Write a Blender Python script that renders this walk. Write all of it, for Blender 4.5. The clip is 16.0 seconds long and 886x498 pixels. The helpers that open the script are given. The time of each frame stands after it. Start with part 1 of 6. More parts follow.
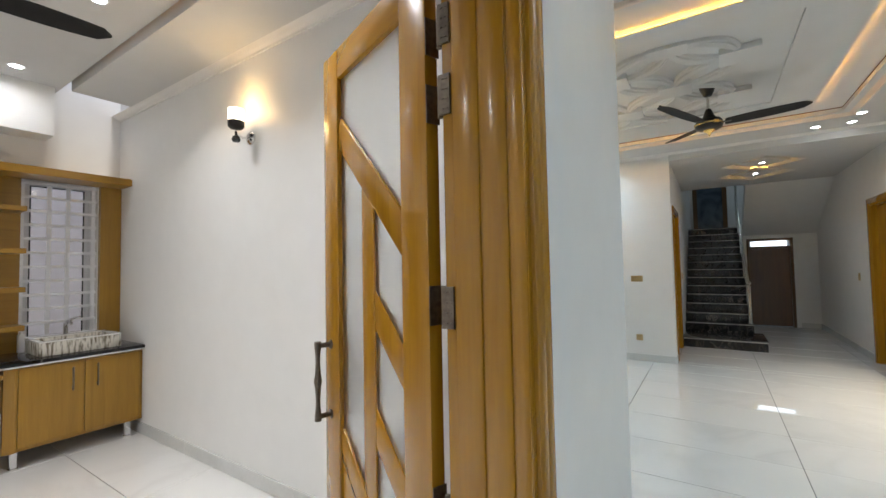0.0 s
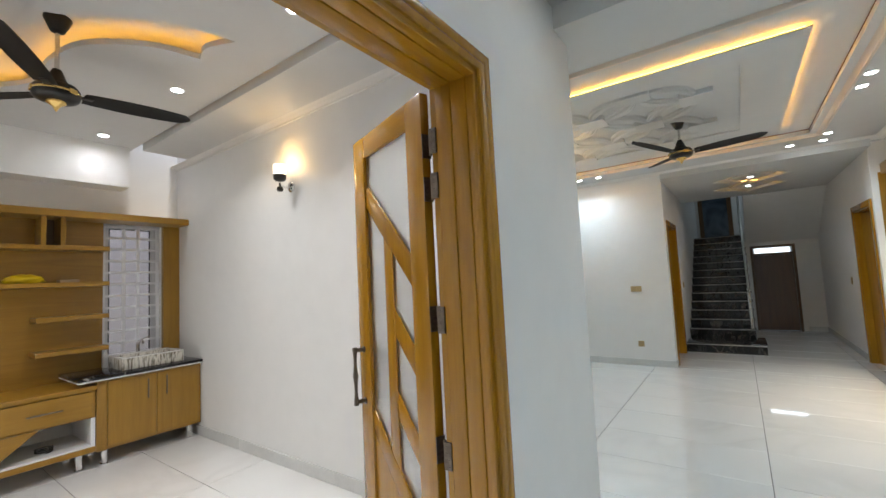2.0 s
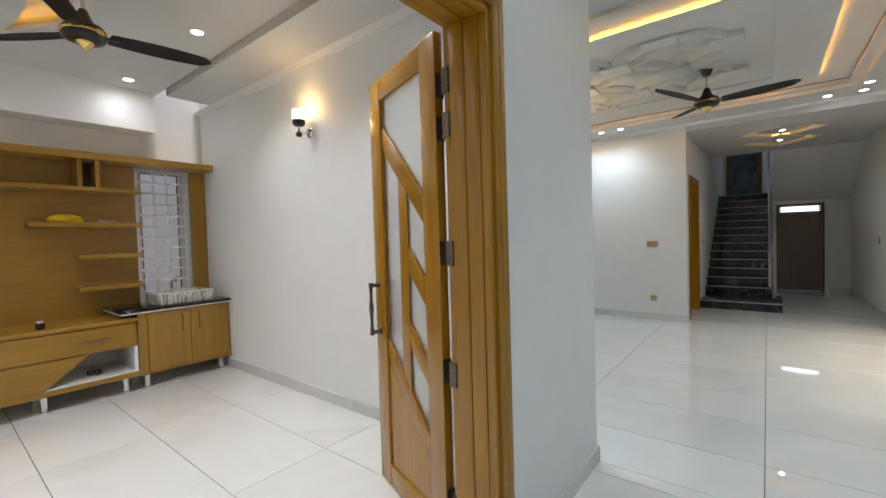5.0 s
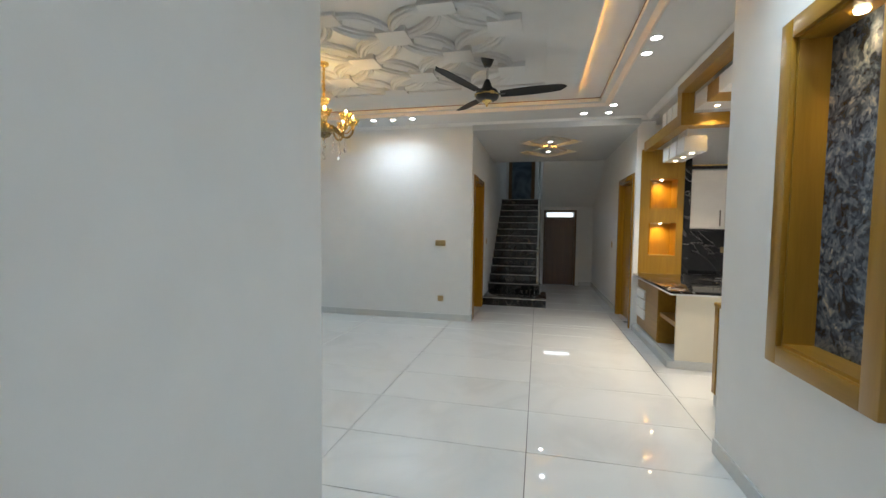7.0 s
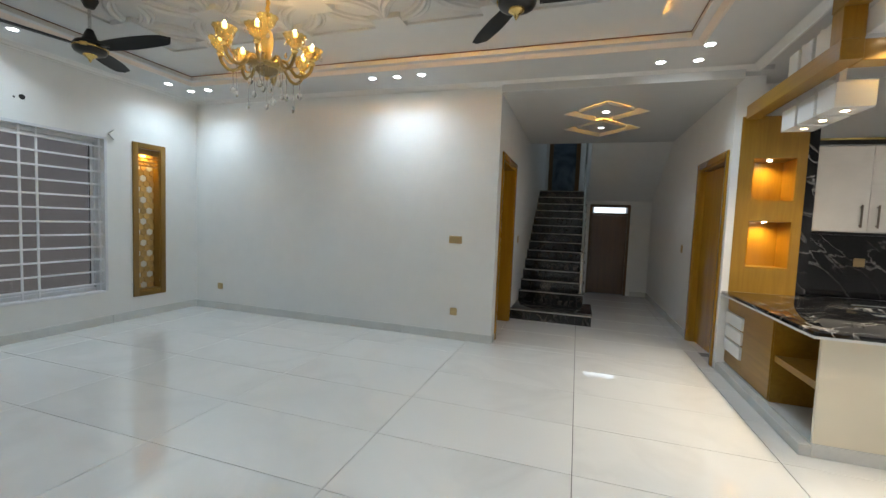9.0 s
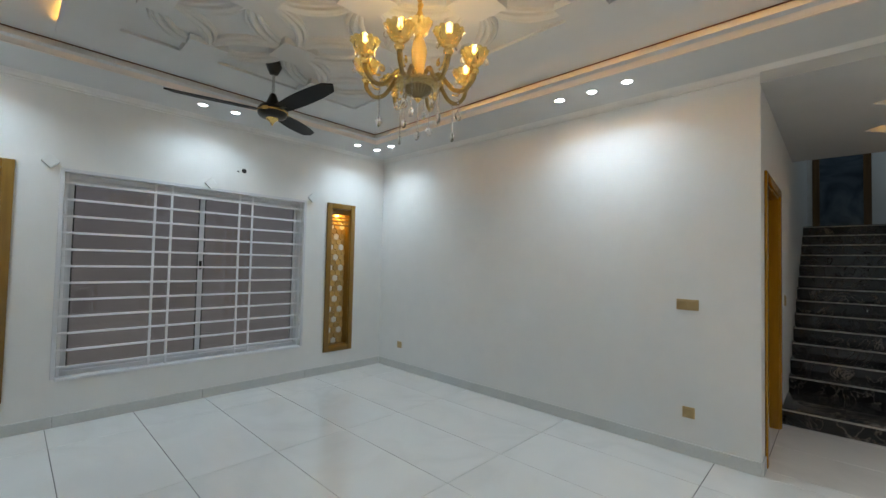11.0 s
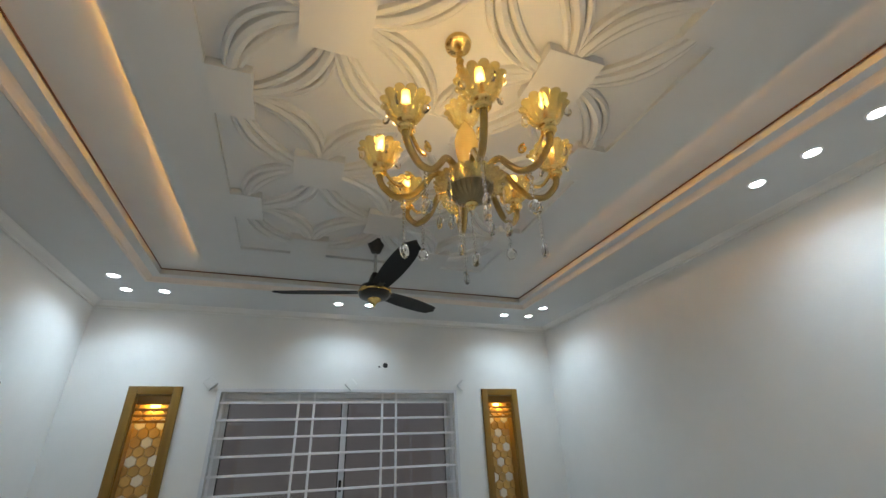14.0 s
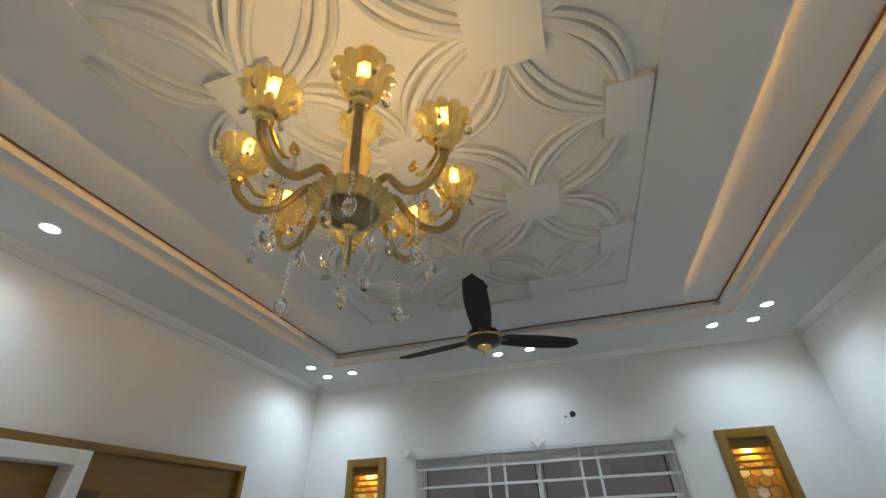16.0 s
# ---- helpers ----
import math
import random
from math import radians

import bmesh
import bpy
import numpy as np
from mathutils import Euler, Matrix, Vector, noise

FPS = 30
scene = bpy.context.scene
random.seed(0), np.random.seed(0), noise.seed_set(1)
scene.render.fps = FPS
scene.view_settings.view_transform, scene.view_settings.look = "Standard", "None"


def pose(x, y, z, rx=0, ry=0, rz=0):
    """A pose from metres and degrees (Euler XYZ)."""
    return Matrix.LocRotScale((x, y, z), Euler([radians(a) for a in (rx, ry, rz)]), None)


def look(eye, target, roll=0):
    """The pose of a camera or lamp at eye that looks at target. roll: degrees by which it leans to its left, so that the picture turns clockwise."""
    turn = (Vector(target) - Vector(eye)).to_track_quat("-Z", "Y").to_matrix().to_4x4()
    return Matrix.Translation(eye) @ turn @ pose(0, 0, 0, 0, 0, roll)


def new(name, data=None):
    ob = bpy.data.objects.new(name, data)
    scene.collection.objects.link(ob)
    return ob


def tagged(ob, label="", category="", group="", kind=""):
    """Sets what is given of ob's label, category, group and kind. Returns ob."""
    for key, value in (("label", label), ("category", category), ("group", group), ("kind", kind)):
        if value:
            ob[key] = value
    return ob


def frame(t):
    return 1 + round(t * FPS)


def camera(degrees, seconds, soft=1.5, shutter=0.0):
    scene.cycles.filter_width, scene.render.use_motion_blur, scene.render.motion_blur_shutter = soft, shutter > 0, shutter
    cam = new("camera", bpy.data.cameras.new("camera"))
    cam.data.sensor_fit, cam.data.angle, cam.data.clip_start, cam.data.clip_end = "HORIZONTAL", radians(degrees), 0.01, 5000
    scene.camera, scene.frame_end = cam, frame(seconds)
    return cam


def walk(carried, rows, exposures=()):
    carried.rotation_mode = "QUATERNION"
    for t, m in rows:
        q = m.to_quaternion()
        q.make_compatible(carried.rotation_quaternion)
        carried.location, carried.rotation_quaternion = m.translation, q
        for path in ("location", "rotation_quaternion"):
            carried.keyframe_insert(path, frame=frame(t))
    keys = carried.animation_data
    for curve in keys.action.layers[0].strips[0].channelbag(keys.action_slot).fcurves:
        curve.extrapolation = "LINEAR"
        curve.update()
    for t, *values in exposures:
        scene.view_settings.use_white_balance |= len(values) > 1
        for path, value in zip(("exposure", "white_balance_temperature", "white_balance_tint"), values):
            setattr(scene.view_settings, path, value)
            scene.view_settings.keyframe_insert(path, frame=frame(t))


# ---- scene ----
cam = camera(94.0, 16.0)
PATH = [
    (0, (0.223, 0.194, 1.41), (-0.867, 1.87, 1.491), -1.1),
    (0.5, (0.335, 0.139, 1.431), (-0.742, 1.82, 1.543), -1.4),
    (1, (0.472, 0.05, 1.439), (-0.633, 1.712, 1.579), -2.0),
    (1.5, (0.564, -0.071, 1.458), (-0.574, 1.566, 1.616), -2.5),
    (2, (0.623, -0.247, 1.461), (-0.532, 1.379, 1.61), -2.9),
    (2.5, (0.674, -0.369, 1.438), (-0.493, 1.25, 1.56), -3.0),
    (3, (0.711, -0.419, 1.403), (-0.462, 1.198, 1.487), -2.9),
    (3.5, (0.736, -0.431, 1.375), (-0.45, 1.179, 1.418), -2.5),
    (3.7, (0.747, -0.436, 1.357), (-0.447, 1.168, 1.386), -2.3),
    (5.8, (0.683, -0.063, 1.388), (-0.54, 1.514, 1.263), -1.7),
    (6, (0.714, 0.022, 1.374), (-0.405, 1.673, 1.231), -1.2),
    (6.5, (0.701, 0.334, 1.388), (-0.07, 2.174, 1.255), 0.1),
    (7, (0.728, 0.692, 1.408), (0.281, 2.639, 1.302), 0.7),
    (7.5, (0.817, 1.119, 1.406), (0.55, 3.098, 1.297), 0.9),
    (8, (0.778, 1.494, 1.398), (0.497, 3.472, 1.298), 1.2),
    (8.5, (0.699, 1.829, 1.37), (0.263, 3.778, 1.257), 1.8),
    (9, (0.638, 2.143, 1.374), (0.024, 4.042, 1.242), 2.3),
    (9.5, (0.52, 2.425, 1.353), (-0.319, 4.236, 1.227), 2.3),
    (10, (0.368, 2.669, 1.387), (-0.68, 4.37, 1.287), 2.0),
    (10.2, (0.332, 2.754, 1.393), (-0.798, 4.402, 1.31), 1.9),
    (12.3, (-0.134, 3.265, 1.578), (-1.709, 4.413, 2.027), -0.1),
    (12.5, (-0.164, 3.296, 1.582), (-1.748, 4.404, 2.096), -0.6),
    (13, (-0.232, 3.469, 1.595), (-1.851, 4.441, 2.254), -1.6),
    (13.5, (-0.27, 3.686, 1.594), (-1.918, 4.499, 2.385), -2.4),
    (14, (-0.356, 3.902, 1.583), (-2.035, 4.521, 2.476), -2.6),
    (14.5, (-0.46, 4.102, 1.61), (-2.16, 4.5, 2.586), -2.5),
    (15, (-0.486, 4.362, 1.621), (-2.186, 4.497, 2.665), -2.4),
    (15.5, (-0.506, 4.583, 1.625), (-2.178, 4.442, 2.714), -2.3),
    (16, (-0.596, 4.77, 1.642), (-2.197, 4.328, 2.757), -2.3),
]
walk(cam, [(t, look(eye, target, roll)) for t, eye, target, roll in PATH], exposures=[(0, 0.42), (3.7, 0.3), (6, 0.2), (10.2, 0.14), (12.3, -0.18), (16, -0.24)])

# ---- world and light ----
world = bpy.data.worlds.new("sky")
scene.world = world
world.use_nodes = True
_wn = world.node_tree.nodes
_sky = _wn.new("ShaderNodeTexSky")
_sky.sky_type, _sky.sun_disc = "NISHITA", False
_sky.sun_elevation, _sky.sun_rotation = radians(75), radians(90)
world.node_tree.links.new(_sky.outputs[0], _wn["Background"].inputs[0])
_wn["Background"].inputs[1].default_value = 0.15

sun = bpy.data.lights.new("sun", "SUN")
sun.energy, sun.angle, sun.color = 3.0, radians(12), (1.0, 0.96, 0.90)
new("sun", sun).matrix_world = look((10, 2, 37.3), (0, 2, 0))

COOL, NEUTRAL, WARM, AMBER = (0.66, 0.855, 1.0), (0.97, 0.98, 1.0), (1.0, 0.72, 0.36), (1.0, 0.64, 0.20)


def spot_lamp(name, x, y, z, watts, color, degrees=130, blend=1.0, radius=0.03, aim=(0, 0, -1)):
    lamp = bpy.data.lights.new(name, "SPOT")
    lamp.energy, lamp.color, lamp.spot_size, lamp.spot_blend, lamp.shadow_soft_size = watts, color, radians(degrees), blend, radius
    ob = new(name, lamp)
    ob.matrix_world = look((x, y, z), (x + aim[0], y + aim[1] + 1e-4, z + aim[2]))
    return ob


def disc_lamp(name, x, y, z, watts, color, size=0.06, spread=158):
    lamp = bpy.data.lights.new(name, "AREA")
    lamp.shape, lamp.size, lamp.energy, lamp.color = "DISK", size, watts, color
    lamp.spread = radians(spread)
    ob = new(name, lamp)
    ob.location = (x, y, z)
    return ob


def point_lamp(name, x, y, z, watts, color, radius=0.03):
    lamp = bpy.data.lights.new(name, "POINT")
    lamp.energy, lamp.color, lamp.shadow_soft_size = watts, color, radius
    ob = new(name, lamp)
    ob.location = (x, y, z)
    return ob


# ---- materials ----
def material(name, base, rough=0.5, metal=0.0, grain=0.0, grain_scale=40.0, stain=0.0, stain_scale=2.0, bump=0.0, bump_scale=200.0, rand=0.0, coat=0.0, stretch=(1, 1, 1), trans=0.0, ior=1.45, rough_var=0.0):
    """A plain painted or solid surface with variation at two scales and fine relief."""
    m = bpy.data.materials.new(name)
    m.use_nodes = True
    t = m.node_tree
    n, link = t.nodes, t.links.new
    b = n["Principled BSDF"]
    b.inputs["Roughness"].default_value, b.inputs["Metallic"].default_value = rough, metal
    b.inputs["Coat Weight"].default_value = coat
    b.inputs["Coat Roughness"].default_value = 0.08
    b.inputs["Transmission Weight"].default_value = trans
    b.inputs["IOR"].default_value = ior
    co = n.new("ShaderNodeTexCoord")
    mp = n.new("ShaderNodeMapping")
    mp.inputs["Scale"].default_value = stretch
    link(co.outputs["Object"], mp.inputs[0])
    last = None
    rgb = n.new("ShaderNodeRGB")
    rgb.outputs[0].default_value = (*base, 1)
    last = rgb.outputs[0]
    for amount, size in ((grain, grain_scale), (stain, stain_scale)):
        if amount:
            tex = n.new("ShaderNodeTexNoise")
            tex.inputs["Scale"].default_value, tex.inputs["Detail"].default_value = size, 5
            link(mp.outputs[0], tex.inputs["Vector"])
            ramp = n.new("ShaderNodeMapRange")
            ramp.inputs["From Min"].default_value, ramp.inputs["From Max"].default_value = 0.3, 0.7
            ramp.inputs["To Min"].default_value, ramp.inputs["To Max"].default_value = 1 - amount, 1 + amount
            link(tex.outputs[0], ramp.inputs[0])
            mul = n.new("ShaderNodeVectorMath")
            mul.operation = "SCALE"
            link(last, mul.inputs[0])
            link(ramp.outputs[0], mul.inputs["Scale"])
            last = mul.outputs[0]
            if rough_var and size == stain_scale:
                rr = n.new("ShaderNodeMapRange")
                rr.inputs["To Min"].default_value, rr.inputs["To Max"].default_value = rough * (1 - rough_var), rough * (1 + rough_var)
                link(tex.outputs[0], rr.inputs[0])
                link(rr.outputs[0], b.inputs["Roughness"])
    if rand:
        info = n.new("ShaderNodeObjectInfo")
        ramp = n.new("ShaderNodeMapRange")
        ramp.inputs["To Min"].default_value, ramp.inputs["To Max"].default_value = 1 - rand, 1 + rand
        link(info.outputs["Random"], ramp.inputs[0])
        mul = n.new("ShaderNodeVectorMath")
        mul.operation = "SCALE"
        link(last, mul.inputs[0])
        link(ramp.outputs[0], mul.inputs["Scale"])
        last = mul.outputs[0]
    link(last, b.inputs["Base Color"])
    if bump:
        tex = n.new("ShaderNodeTexNoise")
        tex.inputs["Scale"].default_value, tex.inputs["Detail"].default_value = bump_scale, 4
        link(mp.outputs[0], tex.inputs["Vector"])
        bp = n.new("ShaderNodeBump")
        bp.inputs["Strength"].default_value, bp.inputs["Distance"].default_value = bump, 0.002
        link(tex.outputs[0], bp.inputs["Height"])
        link(bp.outputs[0], b.inputs["Normal"])
    return m


def veined(name, dark, light, rough, scale=1.5, width=0.06, amount=1.0, blotch=0.0, rand_shift=True, soft=0.25, coat=0.0, spread=1.0, slant=False):
    """Polished stone: a cloudy ground with thin wandering veins; each piece takes its own cut of the slab."""
    m = bpy.data.materials.new(name)
    m.use_nodes = True
    t = m.node_tree
    n, link = t.nodes, t.links.new
    b = n["Principled BSDF"]
    b.inputs["Roughness"].default_value = rough
    b.inputs["Coat Weight"].default_value = coat
    b.inputs["Coat Roughness"].default_value = 0.03
    b.inputs["Coat IOR"].default_value = 1.7
    co, add = n.new("ShaderNodeTexCoord"), n.new("ShaderNodeVectorMath")
    link(co.outputs["Object"], add.inputs[0])
    if rand_shift:
        info, sc = n.new("ShaderNodeObjectInfo"), n.new("ShaderNodeMath")
        sc.operation, sc.inputs[1].default_value = "MULTIPLY", 37.0
        link(info.outputs["Random"], sc.inputs[0])
        link(sc.outputs[0], add.inputs[1])
    vec = add.outputs[0]
    if slant:
        turn = n.new("ShaderNodeMapping")
        turn.vector_type = "TEXTURE"
        turn.inputs["Rotation"].default_value, turn.inputs["Scale"].default_value = (0.3, 0.65, 0.5), (3.2, 1.0, 0.8)
        link(vec, turn.inputs[0])
        vec = turn.outputs[0]
    cloud = n.new("ShaderNodeTexNoise")
    cloud.inputs["Scale"].default_value, cloud.inputs["Detail"].default_value, cloud.inputs["Distortion"].default_value = scale, 7, spread
    link(vec, cloud.inputs["Vector"])
    off = n.new("ShaderNodeMath")
    off.operation, off.inputs[1].default_value = "SUBTRACT", 0.5
    link(cloud.outputs[0], off.inputs[0])
    ab = n.new("ShaderNodeMath")
    ab.operation = "ABSOLUTE"
    link(off.outputs[0], ab.inputs[0])
    vein = n.new("ShaderNodeMapRange")
    vein.inputs["From Max"].default_value, vein.inputs["To Min"].default_value, vein.inputs["To Max"].default_value = width, amount, 0.0
    link(ab.outputs[0], vein.inputs[0])
    big = n.new("ShaderNodeTexNoise")
    big.inputs["Scale"].default_value, big.inputs["Detail"].default_value = scale * 0.6, 3
    link(vec, big.inputs["Vector"])
    mask = n.new("ShaderNodeMapRange")
    mask.inputs["From Min"].default_value, mask.inputs["From Max"].default_value = 0.5 - soft, 0.5 + soft
    link(big.outputs[0], mask.inputs[0])
    both = n.new("ShaderNodeMath")
    both.operation = "MULTIPLY"
    link(vein.outputs[0], both.inputs[0])
    link(mask.outputs[0], both.inputs[1])
    plus = n.new("ShaderNodeMath")
    plus.operation, plus.use_clamp = "MULTIPLY_ADD", True
    plus.inputs[1].default_value = blotch
    link(mask.outputs[0], plus.inputs[0])
    link(both.outputs[0], plus.inputs[2])
    mix = n.new("ShaderNodeMix")
    mix.data_type = "RGBA"
    mix.inputs["A"].default_value, mix.inputs["B"].default_value = (*dark, 1), (*light, 1)
    link(plus.outputs[0], mix.inputs["Factor"])
    link(mix.outputs["Result"], b.inputs["Base Color"])
    return m


def wood(name, light, dark, rough=0.25, along=2, coat=0.4, scale=1.0):
    """Varnished timber with long grain along one axis (0, 1, 2), pores and slow colour drift."""
    m = bpy.data.materials.new(name)
    m.use_nodes = True
    t = m.node_tree
    n, link = t.nodes, t.links.new
    b = n["Principled BSDF"]
    b.inputs["Roughness"].default_value, b.inputs["Coat Weight"].default_value, b.inputs["Coat Roughness"].default_value = rough, coat, 0.12
    co, mp = n.new("ShaderNodeTexCoord"), n.new("ShaderNodeMapping")
    sc = [14.0 * scale] * 3
    sc[along] = 0.9 * scale
    mp.inputs["Scale"].default_value = sc
    info, mul = n.new("ShaderNodeObjectInfo"), n.new("ShaderNodeMath")
    mul.operation, mul.inputs[1].default_value = "MULTIPLY", 19.0
    link(info.outputs["Random"], mul.inputs[0])
    add = n.new("ShaderNodeVectorMath")
    link(co.outputs["Object"], add.inputs[0])
    link(mul.outputs[0], add.inputs[1])
    link(add.outputs[0], mp.inputs[0])
    g = n.new("ShaderNodeTexNoise")
    g.inputs["Scale"].default_value, g.inputs["Detail"].default_value, g.inputs["Distortion"].default_value = 1.0, 6, 1.2
    link(mp.outputs[0], g.inputs["Vector"])
    f = n.new("ShaderNodeTexNoise")
    f.inputs["Scale"].default_value, f.inputs["Detail"].default_value = 9.0, 3
    link(mp.outputs[0], f.inputs["Vector"])
    mixf = n.new("ShaderNodeMath")
    mixf.operation, mixf.inputs[1].default_value = "MULTIPLY_ADD", 0.35
    link(f.outputs[0], mixf.inputs[0])
    link(g.outputs[0], mixf.inputs[2])
    ramp = n.new("ShaderNodeMapRange")
    ramp.inputs["From Min"].default_value, ramp.inputs["From Max"].default_value = 0.42, 0.9
    link(mixf.outputs[0], ramp.inputs[0])
    mix = n.new("ShaderNodeMix")
    mix.data_type = "RGBA"
    mix.inputs["A"].default_value, mix.inputs["B"].default_value = (*light, 1), (*dark, 1)
    link(ramp.outputs[0], mix.inputs["Factor"])
    link(mix.outputs["Result"], b.inputs["Base Color"])
    bp = n.new("ShaderNodeBump")
    bp.inputs["Strength"].default_value, bp.inputs["Distance"].default_value = 0.12, 0.0008
    link(f.outputs[0], bp.inputs["Height"])
    link(bp.outputs[0], b.inputs["Normal"])
    return m


def glow(name, color, strength):
    m = bpy.data.materials.new(name)
    m.use_nodes = True
    b = m.node_tree.nodes["Principled BSDF"]
    b.inputs["Base Color"].default_value = (*color, 1)
    b.inputs["Emission Color"].default_value, b.inputs["Emission Strength"].default_value = (*color, 1), strength
    return m


def clear(name, color=(1, 1, 1), rough=0.0, ior=1.45):
    m = bpy.data.materials.new(name)
    m.use_nodes = True
    b = m.node_tree.nodes["Principled BSDF"]
    b.inputs["Base Color"].default_value = (*color, 1)
    b.inputs["Roughness"].default_value, b.inputs["IOR"].default_value, b.inputs["Transmission Weight"].default_value = rough, ior, 1.0
    return m


PAINT = material("white_wall_paint", (0.78, 0.772, 0.752), 0.5, grain=0.015, grain_scale=6, stain=0.02, stain_scale=0.8, bump=0.12, bump_scale=120)
# ceilings share the walls' white; the weaker light up there is darkened into this colour
CEIL_DIM = material("dimmed_ceiling_paint", (0.59, 0.585, 0.57), 0.6, grain=0.015, grain_scale=5, stain=0.02, stain_scale=0.7, bump=0.06, bump_scale=90)
TRIMW = material("moulding_paint", (0.74, 0.72, 0.69), 0.5, stain=0.03, stain_scale=3, bump=0.05)
SKIRT = material("skirting_tile", (0.62, 0.62, 0.60), 0.18, stain=0.06, stain_scale=2.5, grain=0.02, rand=0.03)
TILE = veined("polished_porcelain", (0.85, 0.84, 0.82), (0.70, 0.69, 0.675), 0.03, scale=1.1, width=0.10, amount=0.55, blotch=0.25, soft=0.3, coat=0.8)
GROUT = material("grey_grout", (0.12, 0.12, 0.115), 0.8, grain=0.2, grain_scale=60)
DOORWOOD = wood("varnished_door_wood", (0.43, 0.205, 0.010), (0.31, 0.140, 0.006), 0.24, 2, 0.22)
DOORWOOD_X = wood("varnished_rail_wood", (0.43, 0.205, 0.010), (0.31, 0.140, 0.006), 0.24, 0, 0.22)
DOORWOOD_Y = wood("varnished_header_wood", (0.43, 0.205, 0.010), (0.31, 0.140, 0.006), 0.24, 1, 0.22)
UNITWOOD = wood("oak_laminate", (0.36, 0.192, 0.022), (0.27, 0.138, 0.013), 0.32, 2, 0.15)
UNITWOOD_Y = wood("oak_laminate_rails", (0.36, 0.192, 0.022), (0.27, 0.138, 0.013), 0.32, 1, 0.15)
UNITWOOD_X = wood("oak_laminate_across", (0.36, 0.192, 0.022), (0.27, 0.138, 0.013), 0.32, 0, 0.15)
NICHEWOOD = wood("dark_oak", (0.27, 0.145, 0.022), (0.19, 0.095, 0.013), 0.32, 2, 0.25)
NICHEWOOD_Y = wood("dark_oak_rails", (0.27, 0.145, 0.022), (0.19, 0.095, 0.013), 0.32, 1, 0.25)
NICHEWOOD_X = wood("dark_oak_across", (0.27, 0.145, 0.022), (0.19, 0.095, 0.013), 0.32, 0, 0.25)
DARKWOOD = wood("dark_brown_wood", (0.14, 0.07, 0.02), (0.08, 0.035, 0.01), 0.35, 2, 0.2)
GRANITE = veined("black_granite", (0.008, 0.008, 0.009), (0.40, 0.38, 0.36), 0.06, scale=4.2, width=0.020, amount=0.9, soft=0.10, spread=0.5, slant=True)
STAIRSTONE = veined("black_marble_stair", (0.010, 0.009, 0.009), (0.38, 0.33, 0.28), 0.10, scale=3.4, width=0.028, amount=0.6, soft=0.15, spread=2.5)
BLACK = material("black_gloss_enamel", (0.010, 0.009, 0.008), 0.3, coat=0.1, stain=0.2, stain_scale=8)
BRASS = material("polished_brass", (0.78, 0.55, 0.20), 0.16, 1.0, stain=0.1, stain_scale=12)
CHROME = material("chrome", (0.75, 0.75, 0.76), 0.10, 1.0, stain=0.05, stain_scale=10)
STEEL = material("stainless_steel", (0.62, 0.62, 0.60), 0.18, 1.0, stain=0.08, stain_scale=14)
BRONZE = material("antique_bronze", (0.17, 0.14, 0.11), 0.35, 0.9, grain=0.25, grain_scale=80)
WHITEMETAL = material("white_enamel", (0.80, 0.80, 0.82), 0.32, stain=0.03, stain_scale=6)
ALU = material("white_aluminium", (0.66, 0.66, 0.68), 0.35, stain=0.04, stain_scale=5)
GASKET = material("black_rubber", (0.02, 0.02, 0.02), 0.6)
PLASTIC = material("cream_plastic", (0.70, 0.68, 0.62), 0.35, stain=0.04, stain_scale=9)
GOLDPLATE = material("gold_switch_plate", (0.50, 0.36, 0.18), 0.3, 0.6, stain=0.1, stain_scale=12)
CREAM = material("cream_gloss_laminate", (0.77, 0.71, 0.58), 0.22, stain=0.04, stain_scale=2, coat=0.3)
PEARL = veined("pearl_cabinet_laminate", (0.62, 0.57, 0.50), (0.50, 0.46, 0.40), 0.22, scale=3, width=0.15, amount=0.5, blotch=0.2, coat=0.4)
WHITELAM = material("white_laminate", (0.76, 0.76, 0.75), 0.3, stain=0.03, stain_scale=3)
NAVY = material("navy_gloss_laminate", (0.012, 0.022, 0.04), 0.12, coat=0.5, stain=0.1)
LAMPFACE = glow("downlight_face", (0.9, 0.96, 1.0), 40.0)
WARMFACE = glow("warm_downlight_face", (1.0, 0.80, 0.5), 22.0)
LEDSTRIP = glow("amber_led_strip", (1.0, 0.50, 0.07), 21.0)
LEDSOFT = glow("amber_led_tape", (1.0, 0.52, 0.10), 14.0)


# ---- building helpers ----
def box(bm, x0, x1, y0, y1, z0, z1):
    v = [bm.verts.new((x, y, z)) for z in (z0, z1) for y in (y0, y1) for x in (x0, x1)]
    for q in ((0, 2, 3, 1), (4, 5, 7, 6), (0, 1, 5, 4), (2, 6, 7, 3), (0, 4, 6, 2), (1, 3, 7, 5)):
        bm.faces.new([v[i] for i in q])
    return bm


def boxes(*rows):
    bm = bmesh.new()
    for r in rows:
        box(bm, *r)
    return bm


def bev(bm, width=0.003, segments=1):
    bmesh.ops.bevel(bm, geom=bm.edges[:], offset=width, segments=segments, affect="EDGES", profile=0.5)
    return bm


